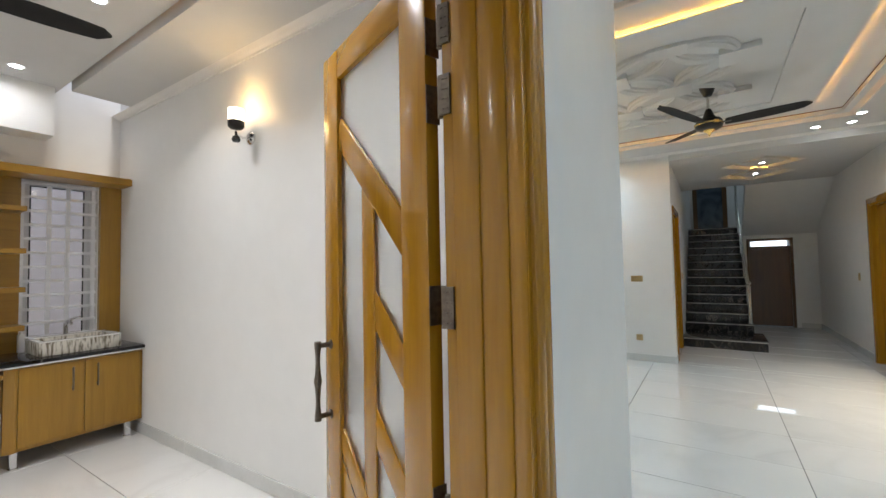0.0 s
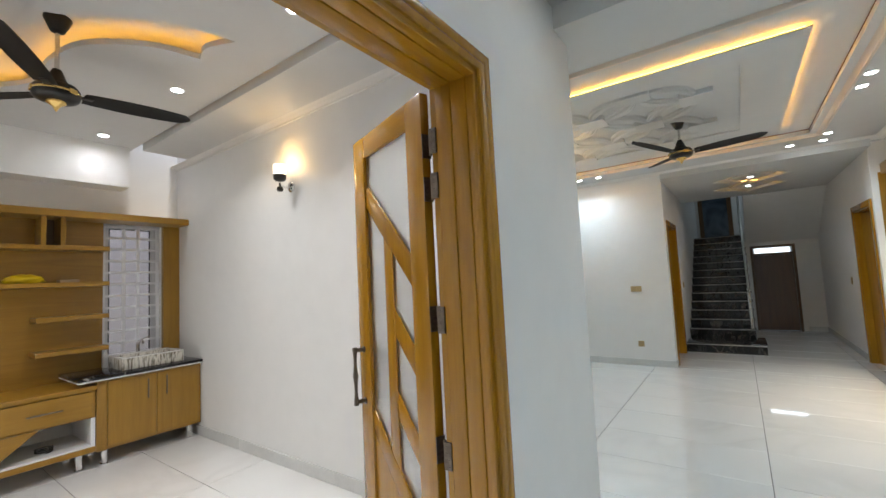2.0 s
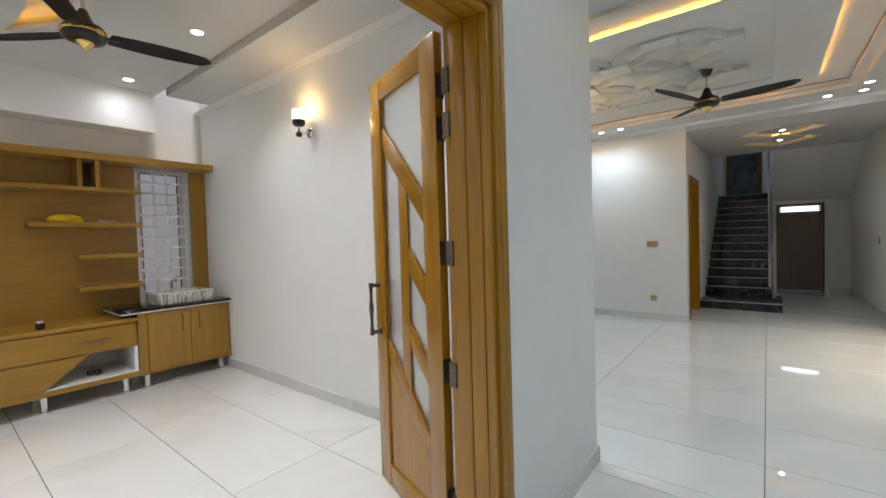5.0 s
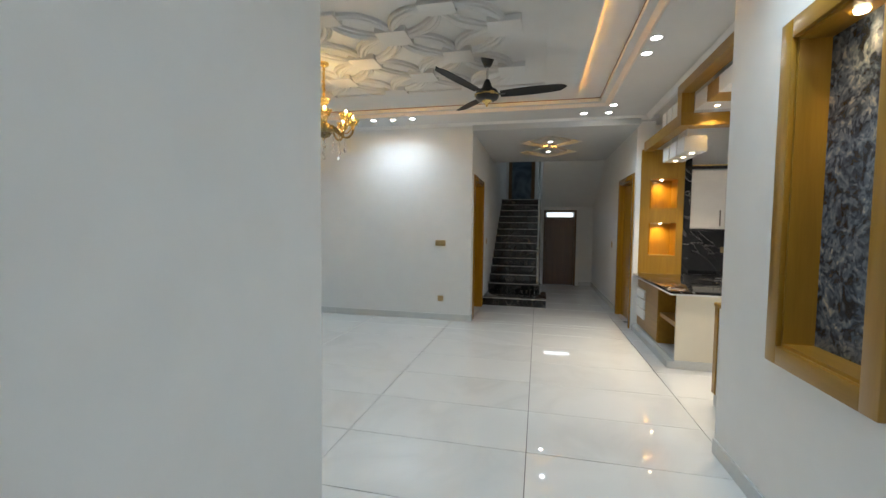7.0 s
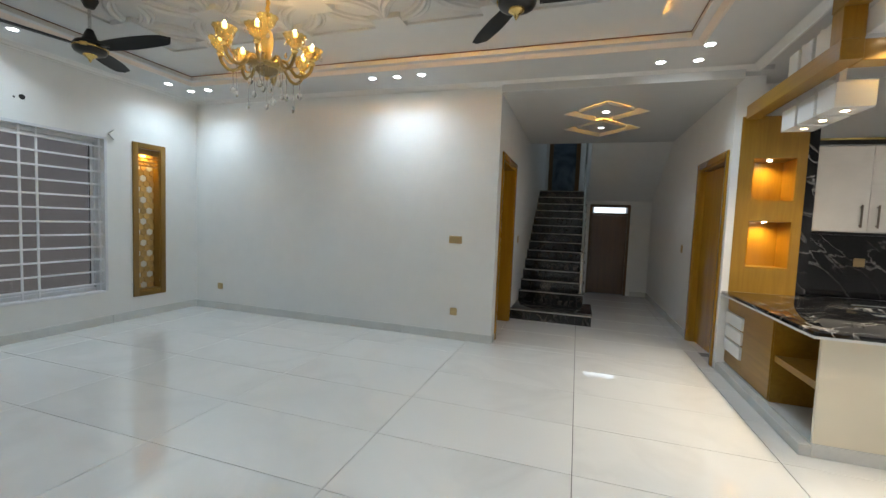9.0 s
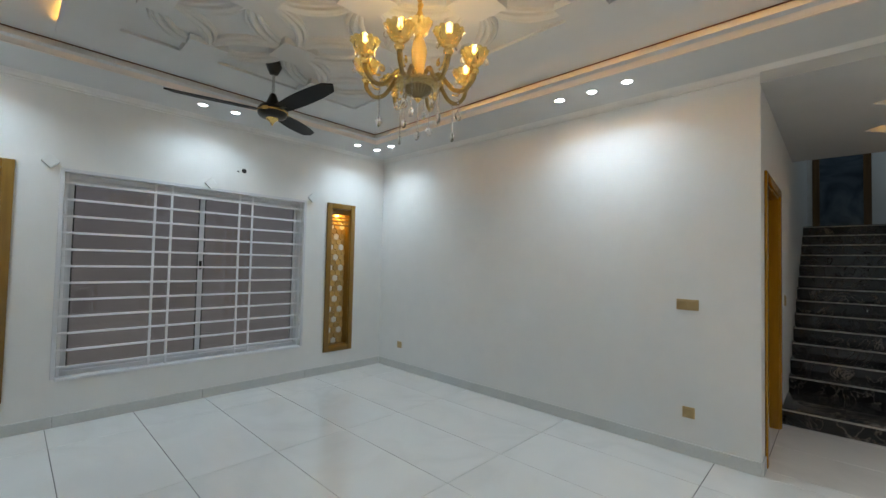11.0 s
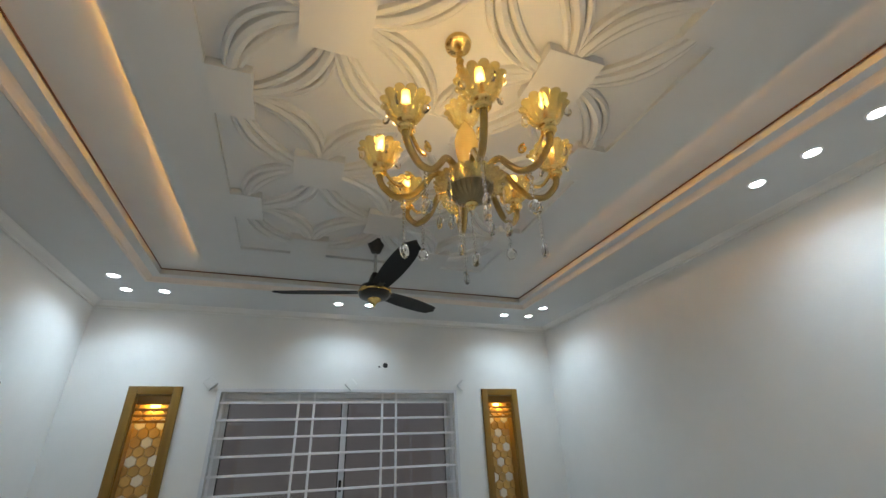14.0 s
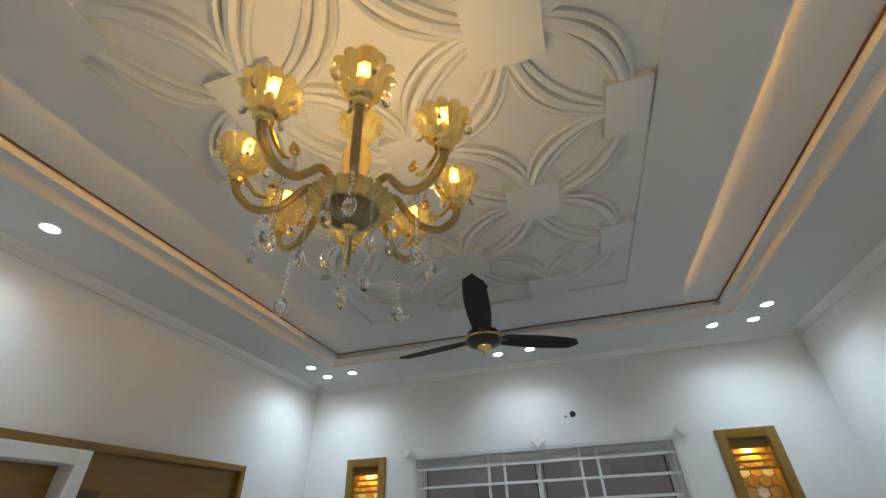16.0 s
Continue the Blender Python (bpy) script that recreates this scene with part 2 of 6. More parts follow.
def lathe(rows, steps=24, bm=None, at=(0, 0, 0)):
    """A turned shape: rows of (radius, z) about a vertical axis."""
    bm = bm or bmesh.new()
    rings = []
    for r, z in rows:
        if r < 1e-5:
            rings.append([bm.verts.new((at[0], at[1], at[2] + z))])
        else:
            rings.append([bm.verts.new((at[0] + r * math.cos(2 * math.pi * i / steps), at[1] + r * math.sin(2 * math.pi * i / steps), at[2] + z)) for i in range(steps)])
    for a, b in zip(rings, rings[1:]):
        for i in range(steps):
            j = (i + 1) % steps
            if len(a) == 1 and len(b) > 1:
                bm.faces.new((a[0], b[i], b[j]))
            elif len(b) == 1 and len(a) > 1:
                bm.faces.new((a[i], b[0], a[j]))
            elif len(a) > 1:
                bm.faces.new((a[i], b[i], b[j], a[j]))
    return bm


def tube(points, radius, steps=8, bm=None, caps=True):
    """A round bar along points; radius may be one number or one for each point."""
    bm = bm or bmesh.new()
    pts = [Vector(p) for p in points]
    radii = radius if isinstance(radius, (list, tuple)) else [radius] * len(pts)
    rings, side = [], None
    for i, p in enumerate(pts):
        way = (pts[min(i + 1, len(pts) - 1)] - pts[max(i - 1, 0)]).normalized()
        if side is None:
            side = way.orthogonal().normalized()
        else:
            side = (side - way * side.dot(way)).normalized()
        up = way.cross(side)
        rings.append([bm.verts.new(p + radii[i] * (math.cos(2 * math.pi * k / steps) * side + math.sin(2 * math.pi * k / steps) * up)) for k in range(steps)])
    for a, b in zip(rings, rings[1:]):
        for k in range(steps):
            bm.faces.new((a[k], a[(k + 1) % steps], b[(k + 1) % steps], b[k]))
    if caps:
        bm.faces.new(rings[0][::-1])
        bm.faces.new(rings[-1])
    return bm


def prism(outline, a0, a1, axis="z"):
    """A solid from a flat outline (pairs) drawn out between a0 and a1 along an axis."""
    bm = bmesh.new()
    place = {"z": lambda u, v, w: (u, v, w), "y": lambda u, v, w: (u, w, v), "x": lambda u, v, w: (w, u, v)}[axis]
    lo = [bm.verts.new(place(u, v, a0)) for u, v in outline]
    hi = [bm.verts.new(place(u, v, a1)) for u, v in outline]
    bm.faces.new(lo[::-1])
    bm.faces.new(hi)
    for i in range(len(lo)):
        j = (i + 1) % len(lo)
        bm.faces.new((lo[i], lo[j], hi[j], hi[i]))
    return bm


def mesh_of(name, bm, mat, smooth=False):
    bmesh.ops.recalc_face_normals(bm, faces=bm.faces[:])
    me = bpy.data.meshes.new(name)
    bm.to_mesh(me)
    bm.free()
    me.materials.append(mat)
    if smooth:
        for p in me.polygons:
            p.use_smooth = True
        me.set_sharp_from_angle(angle=radians(38))
    return me


def part(name, bm, mat, parent, label="", smooth=False):
    ob = new(name, mesh_of(name, bm, mat, smooth))
    ob.parent = parent
    if label:
        ob["label"] = label
    return ob


def thing(name, label, category, group="", at=(0, 0, 0), kind=""):
    ob = new(name)
    ob.empty_display_size = 0.1
    ob.location = at
    return tagged(ob, label, category, group, kind)


def solid(name, bm, mat, label, category, group="", kind="", smooth=False):
    """A thing of one single mesh."""
    return tagged(new(name, mesh_of(name, bm, mat, smooth)), label, category, group, kind)


def setting(name, bm, mat, label, category, smooth=False):
    return tagged(new(name, mesh_of(name, bm, mat, smooth)), label, category, "", "structure")


# ---- structure ----
ZC = 2.92          # band ceiling of the lounge
YN, YS, XW = 6.743, 2.18, -4.62
XCW, XCE, YFAR = -0.235, 2.03, 11.35
ZCOR = 2.81
XLOB, XDR = -0.11, -0.305     # lobby face and drawing room face of the door wall
YDN, XDW = 1.82, -4.55
XART, YART = 1.85, 3.57
D1 = (-0.27, 1.033, 2.212)      # clear opening of the double door: y0, y1, top

setting("ground", boxes((-30, 30, -30, 40, -0.5, -0.12)), GROUT, "bare grey concrete ground outside the house", "ground")
floor = setting("floor", boxes((XW - 0.3, 6.2, -2.6, 13.6, -0.12, -0.006)), GROUT, "large polished white porcelain floor tiles with thin grey joints", "floor")

# walls
W = 0.23
WY0, WY1, WZ0, WZ1 = 3.32, 5.52, 0.40, 2.165     # lounge window
N1, N2 = (2.69, 2.955), (5.90, 6.19)             # niches beside it (y ranges of the recess)
NZ0, NZ1 = 0.34, 2.14
west = []
cuts = [(N1[0], N1[1], NZ0, NZ1), (WY0, WY1, WZ0, WZ1), (N2[0], N2[1], NZ0, NZ1)]
y = YS - 0.2
for a, b, z0, z1 in cuts:
    west += [(XW - W, XW, y, a, 0, 3.2), (XW - W, XW, a, b, 0, z0), (XW - W, XW, a, b, z1, 3.2)]
    y = b
west += [(XW - W, XW, y, YN + W, 0, 3.2)]
for a, b in (N1, N2):
    west.append((XW - W, XW - 0.11, a, b, NZ0, NZ1))
setting("wall_west", boxes(*west), PAINT, "white painted lounge wall with a barred window and two lit niches", "wall")
setting("wall_north", boxes((XW, XCW, YN, YN + W, 0, 3.2)), PAINT, "plain white painted lounge wall", "wall")
# corridor west wall with its door
DL = (6.98, 7.98, 2.15)
setting("wall_corridor_west", boxes((XCW - W, XCW, YN + W, DL[0], 0, 5.2), (XCW - W, XCW, DL[0], DL[1], DL[2], 5.2), (XCW - W, XCW, DL[1], 13.4, 0, 5.2), (XCW - W - 0.9, XCW - W - 0.85, YN + W, DL[1] + 0.3, 0, 2.6)), PAINT, "white painted wall along the corridor and the stairs", "wall")
DR = (7.02, 8.0, 2.14)
setting("wall_corridor_east", boxes((XCE, XCE + W, 6.902, DR[0], 0, 0.80), (XCE, XCE + W, 6.902, DR[0], 2.5, 3.2), (XCE, 2.093, 6.902, DR[0], 0.8, 2.5), (XCE, XCE + W, DR[0], DR[1], DR[2], 3.2), (XCE, XCE + W, DR[1], YFAR, 0, 5.2)), PAINT, "white painted corridor wall with a timber-framed doorway", "wall")
FD = (0.86, 1.64, 1.86)
setting("wall_corridor_end", boxes((0.77, FD[0], YFAR, YFAR + 0.15, 0, 2.2), (FD[1], XCE + W, YFAR, YFAR + 0.15, 0, 2.2), (FD[0], FD[1], YFAR, YFAR + 0.15, FD[2], 2.2)), PAINT, "painted end wall under the stair landing", "wall")
# wall between lounge and drawing room, and the door wall of the lobby
setting("wall_south_lounge", boxes((XW - W, XLOB, YDN, YS, 0, 3.2)), PAINT, "white painted wall between lounge and drawing room", "wall")
setting("wall_lobby_west", boxes((XDR, XLOB, D1[1] + 0.05, YDN, 0, 3.2), (XDR, XLOB, D1[0] - 0.05, D1[1] + 0.05, D1[2] + 0.05, 3.2), (XDR, XLOB, -2.6, D1[0] - 0.05, 0, 3.2)), PAINT, "white painted lobby wall with a double doorway", "wall")
AY0, AY1, AZ0, AZ1 = 2.38, 2.905, 0.87, 2.28      # recess of the stone panel
setting("wall_lobby_east", boxes((XART, XART + 0.24, -2.6, AY0, 0, 3.2), (XART, XART + 0.24, AY0, AY1, 0, AZ0), (XART, XART + 0.24, AY0, AY1, AZ1, 3.2), (XART, XART + 0.24, AY1, YART, 0, 3.2), (XART + 0.14, XART + 0.24, AY0, AY1, AZ0, AZ1)), PAINT, "white painted lobby wall with a framed stone recess", "wall")
setting("wall_lobby_south", boxes((XLOB, XART, -2.6, -2.4, 0, 3.2)), PAINT, "plain white lobby end wall", "wall")
# drawing room
VW = (1.14, 1.655, 0.80, 2.24)
setting("wall_drawing_west", boxes((XDW - W, XDW, -2.6, VW[0], 0, 3.2), (XDW - W, XDW, VW[0], VW[1], 0, VW[2]), (XDW - W, XDW, VW[0], VW[1], VW[3], 3.2), (XDW - W, XDW, VW[1], YDN, 0, 3.2)), PAINT, "white painted drawing room wall behind the wood unit", "wall")
setting("wall_drawing_south", boxes((XDW, XDR, -2.6, -2.4, 0, 3.2)), PAINT, "plain white drawing room wall", "wall")
# kitchen
setting("wall_kitchen_north", boxes((XCE + W, 6.0, 7.32, 7.5, 0, 3.2)), PAINT, "white kitchen wall behind the cabinets", "wall")
setting("wall_kitchen_east", boxes((6.0, 6.2, 2.0, 7.5, 0, 3.2)), PAINT, "plain white kitchen wall", "wall")
setting("wall_kitchen_south", boxes((XART + 0.24, 6.0, 2.0, 2.2, 0, 3.2)), PAINT, "plain white kitchen wall", "wall")

# ceilings
TX0, TX1, TY0, TY1 = -3.82, 1.41, 2.85, 5.97     # tray
setting("ceiling_lounge", boxes((XW - W, TX0, YS, YN, ZC, 3.2), (TX1, XART, YS, YN, ZC, 3.2), (TX0, TX1, YS, TY0, ZC, 3.2), (TX0, TX1, TY1, YN, ZC, 3.2), (TX0, -3.24, TY0, TY1, 2.968, 3.2), (0.76, TX1, TY0, TY1, 2.968, 3.2), (-3.24, 0.76, TY0, 3.46, 2.968, 3.2), (-3.24, 0.76, 5.285, TY1, 2.968, 3.2), (-3.24, 0.76, 3.46, 5.285, 2.99, 3.2)), CEIL_DIM, "white gypsum ceiling with a raised tray", "ceiling")
setting("ceiling_kitchen", boxes((XART, 6.2, 2.0, 7.5, 2.93, 3.2)), CEIL_DIM, "white kitchen ceiling", "ceiling")
setting("ceiling_corridor", boxes((XCW - W, XCE + W, YN + 0.002, 9.75, ZCOR + 0.075, 3.2)), CEIL_DIM, "white corridor ceiling with a light recess", "ceiling")
setting("ceiling_lobby", boxes((XLOB, XART, -2.6, YS - 0.22, 2.96, 3.2)), CEIL_DIM, "white lobby ceiling", "ceiling")
setting("ceiling_beam", boxes((XLOB, XART, YS - 0.22, YS, 2.83, 3.2)), CEIL_DIM, "white beam between lobby and lounge", "beam")
setting("ceiling_drawing", boxes((XDW - W, XDR, -2.6, 1.34, 3.06, 3.2), (-4.13, XDR, 1.34, YDN, 2.90, 3.2)), CEIL_DIM, "white drawing room ceiling with a lowered border", "ceiling")
setting("ceiling_stairwell", boxes((XCW - W, XCE + W, 9.75, 13.6, 5.2, 5.4)), CEIL_DIM, "white stairwell ceiling", "ceiling")
setting("wall_stair_end", boxes((XCW - W, XCE + W, 13.2, 13.4, 1.6, 5.2)), PAINT, "painted wall behind the stair landing", "wall")
setting("wall_stairwell_south", boxes((XCW - W, XCE + W, 9.6, 9.75, 3.2, 5.2)), PAINT, "stairwell wall above the corridor", "wall")
setting("wall_stairwell_east", boxes((XCE, XCE + W, YFAR, 13.4, 0, 5.2)), PAINT, "stairwell side wall", "wall")


# ---- ceiling work ----
def ring_profile(x0, x1, y0, y1, profile):
    """A moulding round a rectangle: profile of (distance outwards, z), mitred at the corners."""
    bm = bmesh.new()
    loops = [[bm.verts.new(p) for p in ((x0 - d, y0 - d, z), (x1 + d, y0 - d, z), (x1 + d, y1 + d, z), (x0 - d, y1 + d, z))] for d, z in profile]
    for a, b in zip(loops, loops[1:]):
        for i in range(4):
            j = (i + 1) % 4
            bm.faces.new((a[i], a[j], b[j], b[i]))
    return bm


# cream paint pushed to peach: the warm light on the moulding is in the colour
PEACH = material("warm_lit_moulding_paint", (0.70, 0.60, 0.51), 0.45, stain=0.04, stain_scale=3, bump=0.04)
# dark brown that paints the shadow in the gap above the moulding
UMBER = material("brown_shadow_strip", (0.16, 0.065, 0.04), 0.6, stain=0.2, stain_scale=5)
setting("trim_tray_moulding", ring_profile(TX0, TX1, TY0, TY1, [(0.0, 2.961), (0.0, 2.956), (0.012, 2.950), (0.028, 2.944), (0.031, 2.934), (0.040, 2.931), (0.044, 2.939), (0.056, 2.932), (0.060, 2.921), (0.076, 2.911), (0.092, 2.897), (0.096, 2.890), (0.112, 2.889), (0.119, 2.893), (0.122, 2.9225)]), PEACH, "cream stepped plaster moulding round the ceiling tray, warm light in its colour", "moulding")
setting("trim_tray_shadow", ring_profile(TX0 + 0.001, TX1 - 0.001, TY0 + 0.001, TY1 - 0.001, [(-0.003, 2.9685), (0.0, 2.9685), (0.0, 2.960), (-0.003, 2.960), (-0.003, 2.9685)]), UMBER, "dark brown strip painted as the shadow line above the tray moulding", "trim")
# wall cornice of the lounge
cornice = [(0.0, 2.872), (-0.018, 2.872), (-0.020, 2.884), (-0.026, 2.888), (-0.044, 2.899), (-0.056, 2.910), (-0.060, 2.914), (-0.072, 2.9205)]
setting("trim_lounge_cornice", ring_profile(XW, XART + 0.3, YS, YN, cornice), TRIMW, "white plaster cornice along the lounge walls", "cornice")
# dropped edge towards the corridor
setting("trim_corridor_edge", boxes((XCW, XCE, YN - 0.03, YN, ZCOR, ZC + 0.01)), CEIL_DIM, "white lowered ceiling edge at the corridor", "trim")

# inner panel with its relief
PX0, PX1, PY0, PY1 = -3.60, 1.13, 3.17, 5.66
RX0, RX1, RY0, RY1 = -3.24, 0.76, 3.46, 5.285
ZP = 2.932
ZR = 2.951          # ground of the relief
LIP = 0.03
bm = boxes((PX0, RX0, PY0, PY1, ZP, ZP + 0.013), (RX1, PX1, PY0, PY1, ZP, ZP + 0.013), (RX0, RX1, PY0, RY0, ZP, ZP + 0.013), (RX0, RX1, RY1, PY1, ZP, ZP + 0.013),
           (PX0 + LIP, RX0, PY0 + LIP, PY1 - LIP, ZP + 0.013, 2.969), (RX1, PX1 - LIP, PY0 + LIP, PY1 - LIP, ZP + 0.013, 2.969), (RX0, RX1, PY0 + LIP, RY0, ZP + 0.013, 2.969), (RX0, RX1, RY1, PY1 - LIP, ZP + 0.013, 2.969), (RX0, RX1, RY0, RY1, ZR, 2.991))
SQ, PITCH = 0.125, 0.88
inner_x = [-1.312 + PITCH * k for k in (-2, -1, 0, 1, 2)]
edge_x = [-1.752 + PITCH * k for k in (-1, 0, 1, 2)]
inner = [(x, y) for x in inner_x for y in (3.91, 4.79)]
edge = [(x, y) for x in edge_x for y in (3.545, 5.185)]
middle = [(x, 4.355) for x in edge_x]
for x, y in inner + middle:
    box(bm, max(RX0 + 0.002, x - SQ), min(RX1 - 0.002, x + SQ), y - SQ + 0.004, y + SQ - 0.004, ZP - 0.024, ZR + 0.006)
for x, y in edge:
    box(bm, x - SQ - 0.002, x + SQ + 0.002, max(RY0 + 0.002, y - 0.08), min(RY1 - 0.002, y + 0.08), ZP - 0.022, ZR + 0.006)


def ridge(bm, pts, width, height, z):
    """A rounded raised band below the plane z along flat points."""
    n = len(pts)
    rows = []
    for i in range(n):
        a, b = Vector(pts[max(i - 1, 0)]), Vector(pts[min(i + 1, n - 1)])
        d = (b - a).normalized()
        s = Vector((-d.y, d.x))
        p = Vector(pts[i])
        rows.append([bm.verts.new((p.x + s.x * u * width, p.y + s.y * u * width, z - h * height)) for u, h in ((-0.5, 0), (-0.36, 0.75), (0, 1), (0.36, 0.75), (0.5, 0))])
    for a, b in zip(rows, rows[1:]):
        for k in range(4):
            bm.faces.new((a[k], a[k + 1], b[k + 1], b[k]))


def lens_relief(bm, p, q, bulge):
    """Two bows between two blocks, each of three ridges."""
    p, q = Vector(p), Vector(q)
    d = q - p
    s = Vector((-d.y, d.x)).normalized()
    for side in (-1, 1):
        for k, (off, w, h) in enumerate(((0.0, 0.050, 0.040), (0.044, 0.030, 0.031), (-0.044, 0.034, 0.025))):
            pts = []
            for i in range(15):
                u = i / 14
                b = side * (bulge + off) * math.sin(math.pi * u) ** 0.8
                pts.append(p + d * u + s * b)
            ridge(bm, pts, w, h, ZR + 0.001)


for x, y in inner:
    for ex, ey in edge + middle:
        if abs(ex - x) < 0.5 and abs(ey - y) < 0.5:
            lens_relief(bm, (x, y), (ex, ey), 0.125)
setting("ceiling_panel", bm, CEIL_DIM, "white plaster panel with raised squares and interlaced bows", "ceiling", smooth=True)

# amber strips behind the panel's edges
led = bmesh.new()
LZ0, LZ1 = ZP + 0.015, ZP + 0.027
box(led, PX0 + 0.12, PX1 - LIP, PY0 + LIP - 0.006, PY0 + LIP - 0.001, LZ0, LZ1)
box(led, PX0 + 0.12, PX1 - LIP, PY1 - LIP + 0.001, PY1 - LIP + 0.006, LZ0, LZ1)
box(led, PX1 - LIP + 0.001, PX1 - LIP + 0.006, PY0 + LIP, PY1 - LIP, LZ0, LZ1)
solid("led_strip", led, LEDSTRIP, "glowing amber light strip behind the ceiling panel edge", "light strip")


# corridor ceiling: two crossing diamonds cut into the lowered board
def diamond_board():
    d = [((0.887, 7.75), (0.51, 0.53)), ((0.872, 8.62), (0.525, 0.57))]
    x0, x1, y0, y1 = 0.30, 1.46, 7.17, 9.24
    bm = boxes((XCW, x0, YN, 9.70, ZCOR, ZCOR + 0.075), (x1, XCE, YN, 9.70, ZCOR, ZCOR + 0.075), (x0, x1, YN, y0, ZCOR, ZCOR + 0.075), (x0, x1, y1, 9.70, ZCOR, ZCOR + 0.075))
    return bm, d, (x0, x1, y0, y1)


board, stars, (BX0, BX1, BY0, BY1) = diamond_board()
(c1, h1), (c2, h2) = stars
# outline of the union, clockwise, and the board round it in four fans
cross = 0.5 * (c1[1] + h1[1] + c2[1] - h2[1])
wx = h1[0] * (c1[1] + h1[1] - cross) / h1[1]
union = [(c1[0], c1[1] - h1[1]), (c1[0] + h1[0], c1[1]), (c1[0] + wx, cross), (c2[0] + h2[0], c2[1]), (c2[0], c2[1] + h2[1]), (c2[0] - h2[0], c2[1]), (c1[0] - wx, cross), (c1[0] - h1[0], c1[1])]
rim = [((BX0 + BX1) / 2, BY0), (BX1, BY0), (BX1, cross), (BX1, BY1), ((BX0 + BX1) / 2, BY1), (BX0, BY1), (BX0, cross), (BX0, BY0)]
lo_u = [board.verts.new((x, y, ZCOR)) for x, y in union]
hi_u = [board.verts.new((x, y, ZCOR + 0.075)) for x, y in union]
lo_r = [board.verts.new((x, y, ZCOR)) for x, y in rim]
for i in range(8):
    j = (i + 1) % 8
    board.faces.new((lo_u[i], lo_u[j], lo_r[j], lo_r[i]))
    board.faces.new((lo_u[i], hi_u[i], hi_u[j], lo_u[j]))
setting("ceiling_corridor_board", board, CEIL_DIM, "white lowered corridor board with a cut-out of two crossing diamonds", "ceiling")


def small_diamond(center, half, z0, z1):
    pts = [(center[0], center[1] - half[1]), (center[0] + half[0], center[1]), (center[0], center[1] + half[1]), (center[0] - half[0], center[1])]
    return prism(pts, z0, z1)


for c, h in stars:
    setting("ceiling_diamond", small_diamond(c, (h[0] * 0.63, h[1] * 0.63), ZCOR + 0.012, ZCOR + 0.05), CEIL_DIM, "white diamond panel floating in the corridor light recess", "ceiling")
    strip = bmesh.new()
    pts = [(c[0], c[1] - h[1] * 0.56), (c[0] + h[0] * 0.56, c[1]), (c[0], c[1] + h[1] * 0.56), (c[0] - h[0] * 0.56, c[1])]
    tube([(x, y, ZCOR + 0.056) for x, y in pts + pts[:1]], 0.005, 6, strip)
    solid("led_strip", strip, LEDSOFT, "glowing amber light strip behind a diamond panel", "light strip")


# drawing room: curved cut-out with amber light, and the lowered border's groove
setting("trim_drawing_cornice", prism([(YDN, 2.86), (YDN - 0.012, 2.86), (YDN - 0.016, 2.872), (YDN - 0.035, 2.882), (YDN - 0.05, 2.893), (YDN - 0.07, 2.901), (YDN, 2.901)], XDW, XDR, "x"), TRIMW, "white plaster cornice in the drawing room", "cornice")
setting("beam_drawing_west", boxes((XDW, -4.30, -2.4, 1.28, 2.545, 2.95)), PAINT, "white box beam above the wood unit", "beam")


# ---- floor tiles and skirting ----
def tile_mesh(w, d):
    bm = boxes((0.0022, w - 0.0022, 0.0022, d - 0.0022, -0.006, 0.0))
    top = [e for e in bm.edges if all(v.co.z > -0.001 for v in e.verts)]
    bmesh.ops.bevel(bm, geom=top, offset=0.0012, segments=1, affect="EDGES")
    return bm


tile_cache = {}


def lay_tiles(x0, x1, y0, y1, ox, oy, w=1.203, d=0.602):
    """Tiles on a grid through (ox, oy), cut at the edges of the rectangle."""
    i0, i1 = math.floor((x0 - ox) / w), math.ceil((x1 - ox) / w)
    j0, j1 = math.floor((y0 - oy) / d), math.ceil((y1 - oy) / d)
    for i in range(i0, i1):
        for j in range(j0, j1):
            a, b = max(x0, ox + i * w), min(x1, ox + (i + 1) * w)
            c, e = max(y0, oy + j * d), min(y1, oy + (j + 1) * d)
            if b - a < 0.02 or e - c < 0.02:
                continue
            key = (round(b - a, 3), round(e - c, 3))
            if key not in tile_cache:
                tile_cache[key] = mesh_of("floor_tile", tile_mesh(*key), TILE)
            t = new("floor_tile", tile_cache[key])
            t.location = (a, c, random.uniform(-0.0004, 0.0004))
            t.parent = floor


lay_tiles(XW, 6.0, YS, YN, -0.517, 4.478)
lay_tiles(XLOB, XART, -2.4, YS, -0.517, 4.478)
lay_tiles(XCW, XCE, YN, YFAR, -0.517, 4.478)
lay_tiles(XCE, 6.0, YN, 7.32, -0.517, 4.478)
lay_tiles(XCE, 6.0, 7.5, 9.0, -0.517, 4.478)
lay_tiles(XCW - 1.0, XCW, YN + W, 8.3, -0.517, 4.478)
lay_tiles(XDW, XLOB, -2.4, YDN, -2.81, 1.315, 1.206, 0.605)

SK = 0.095


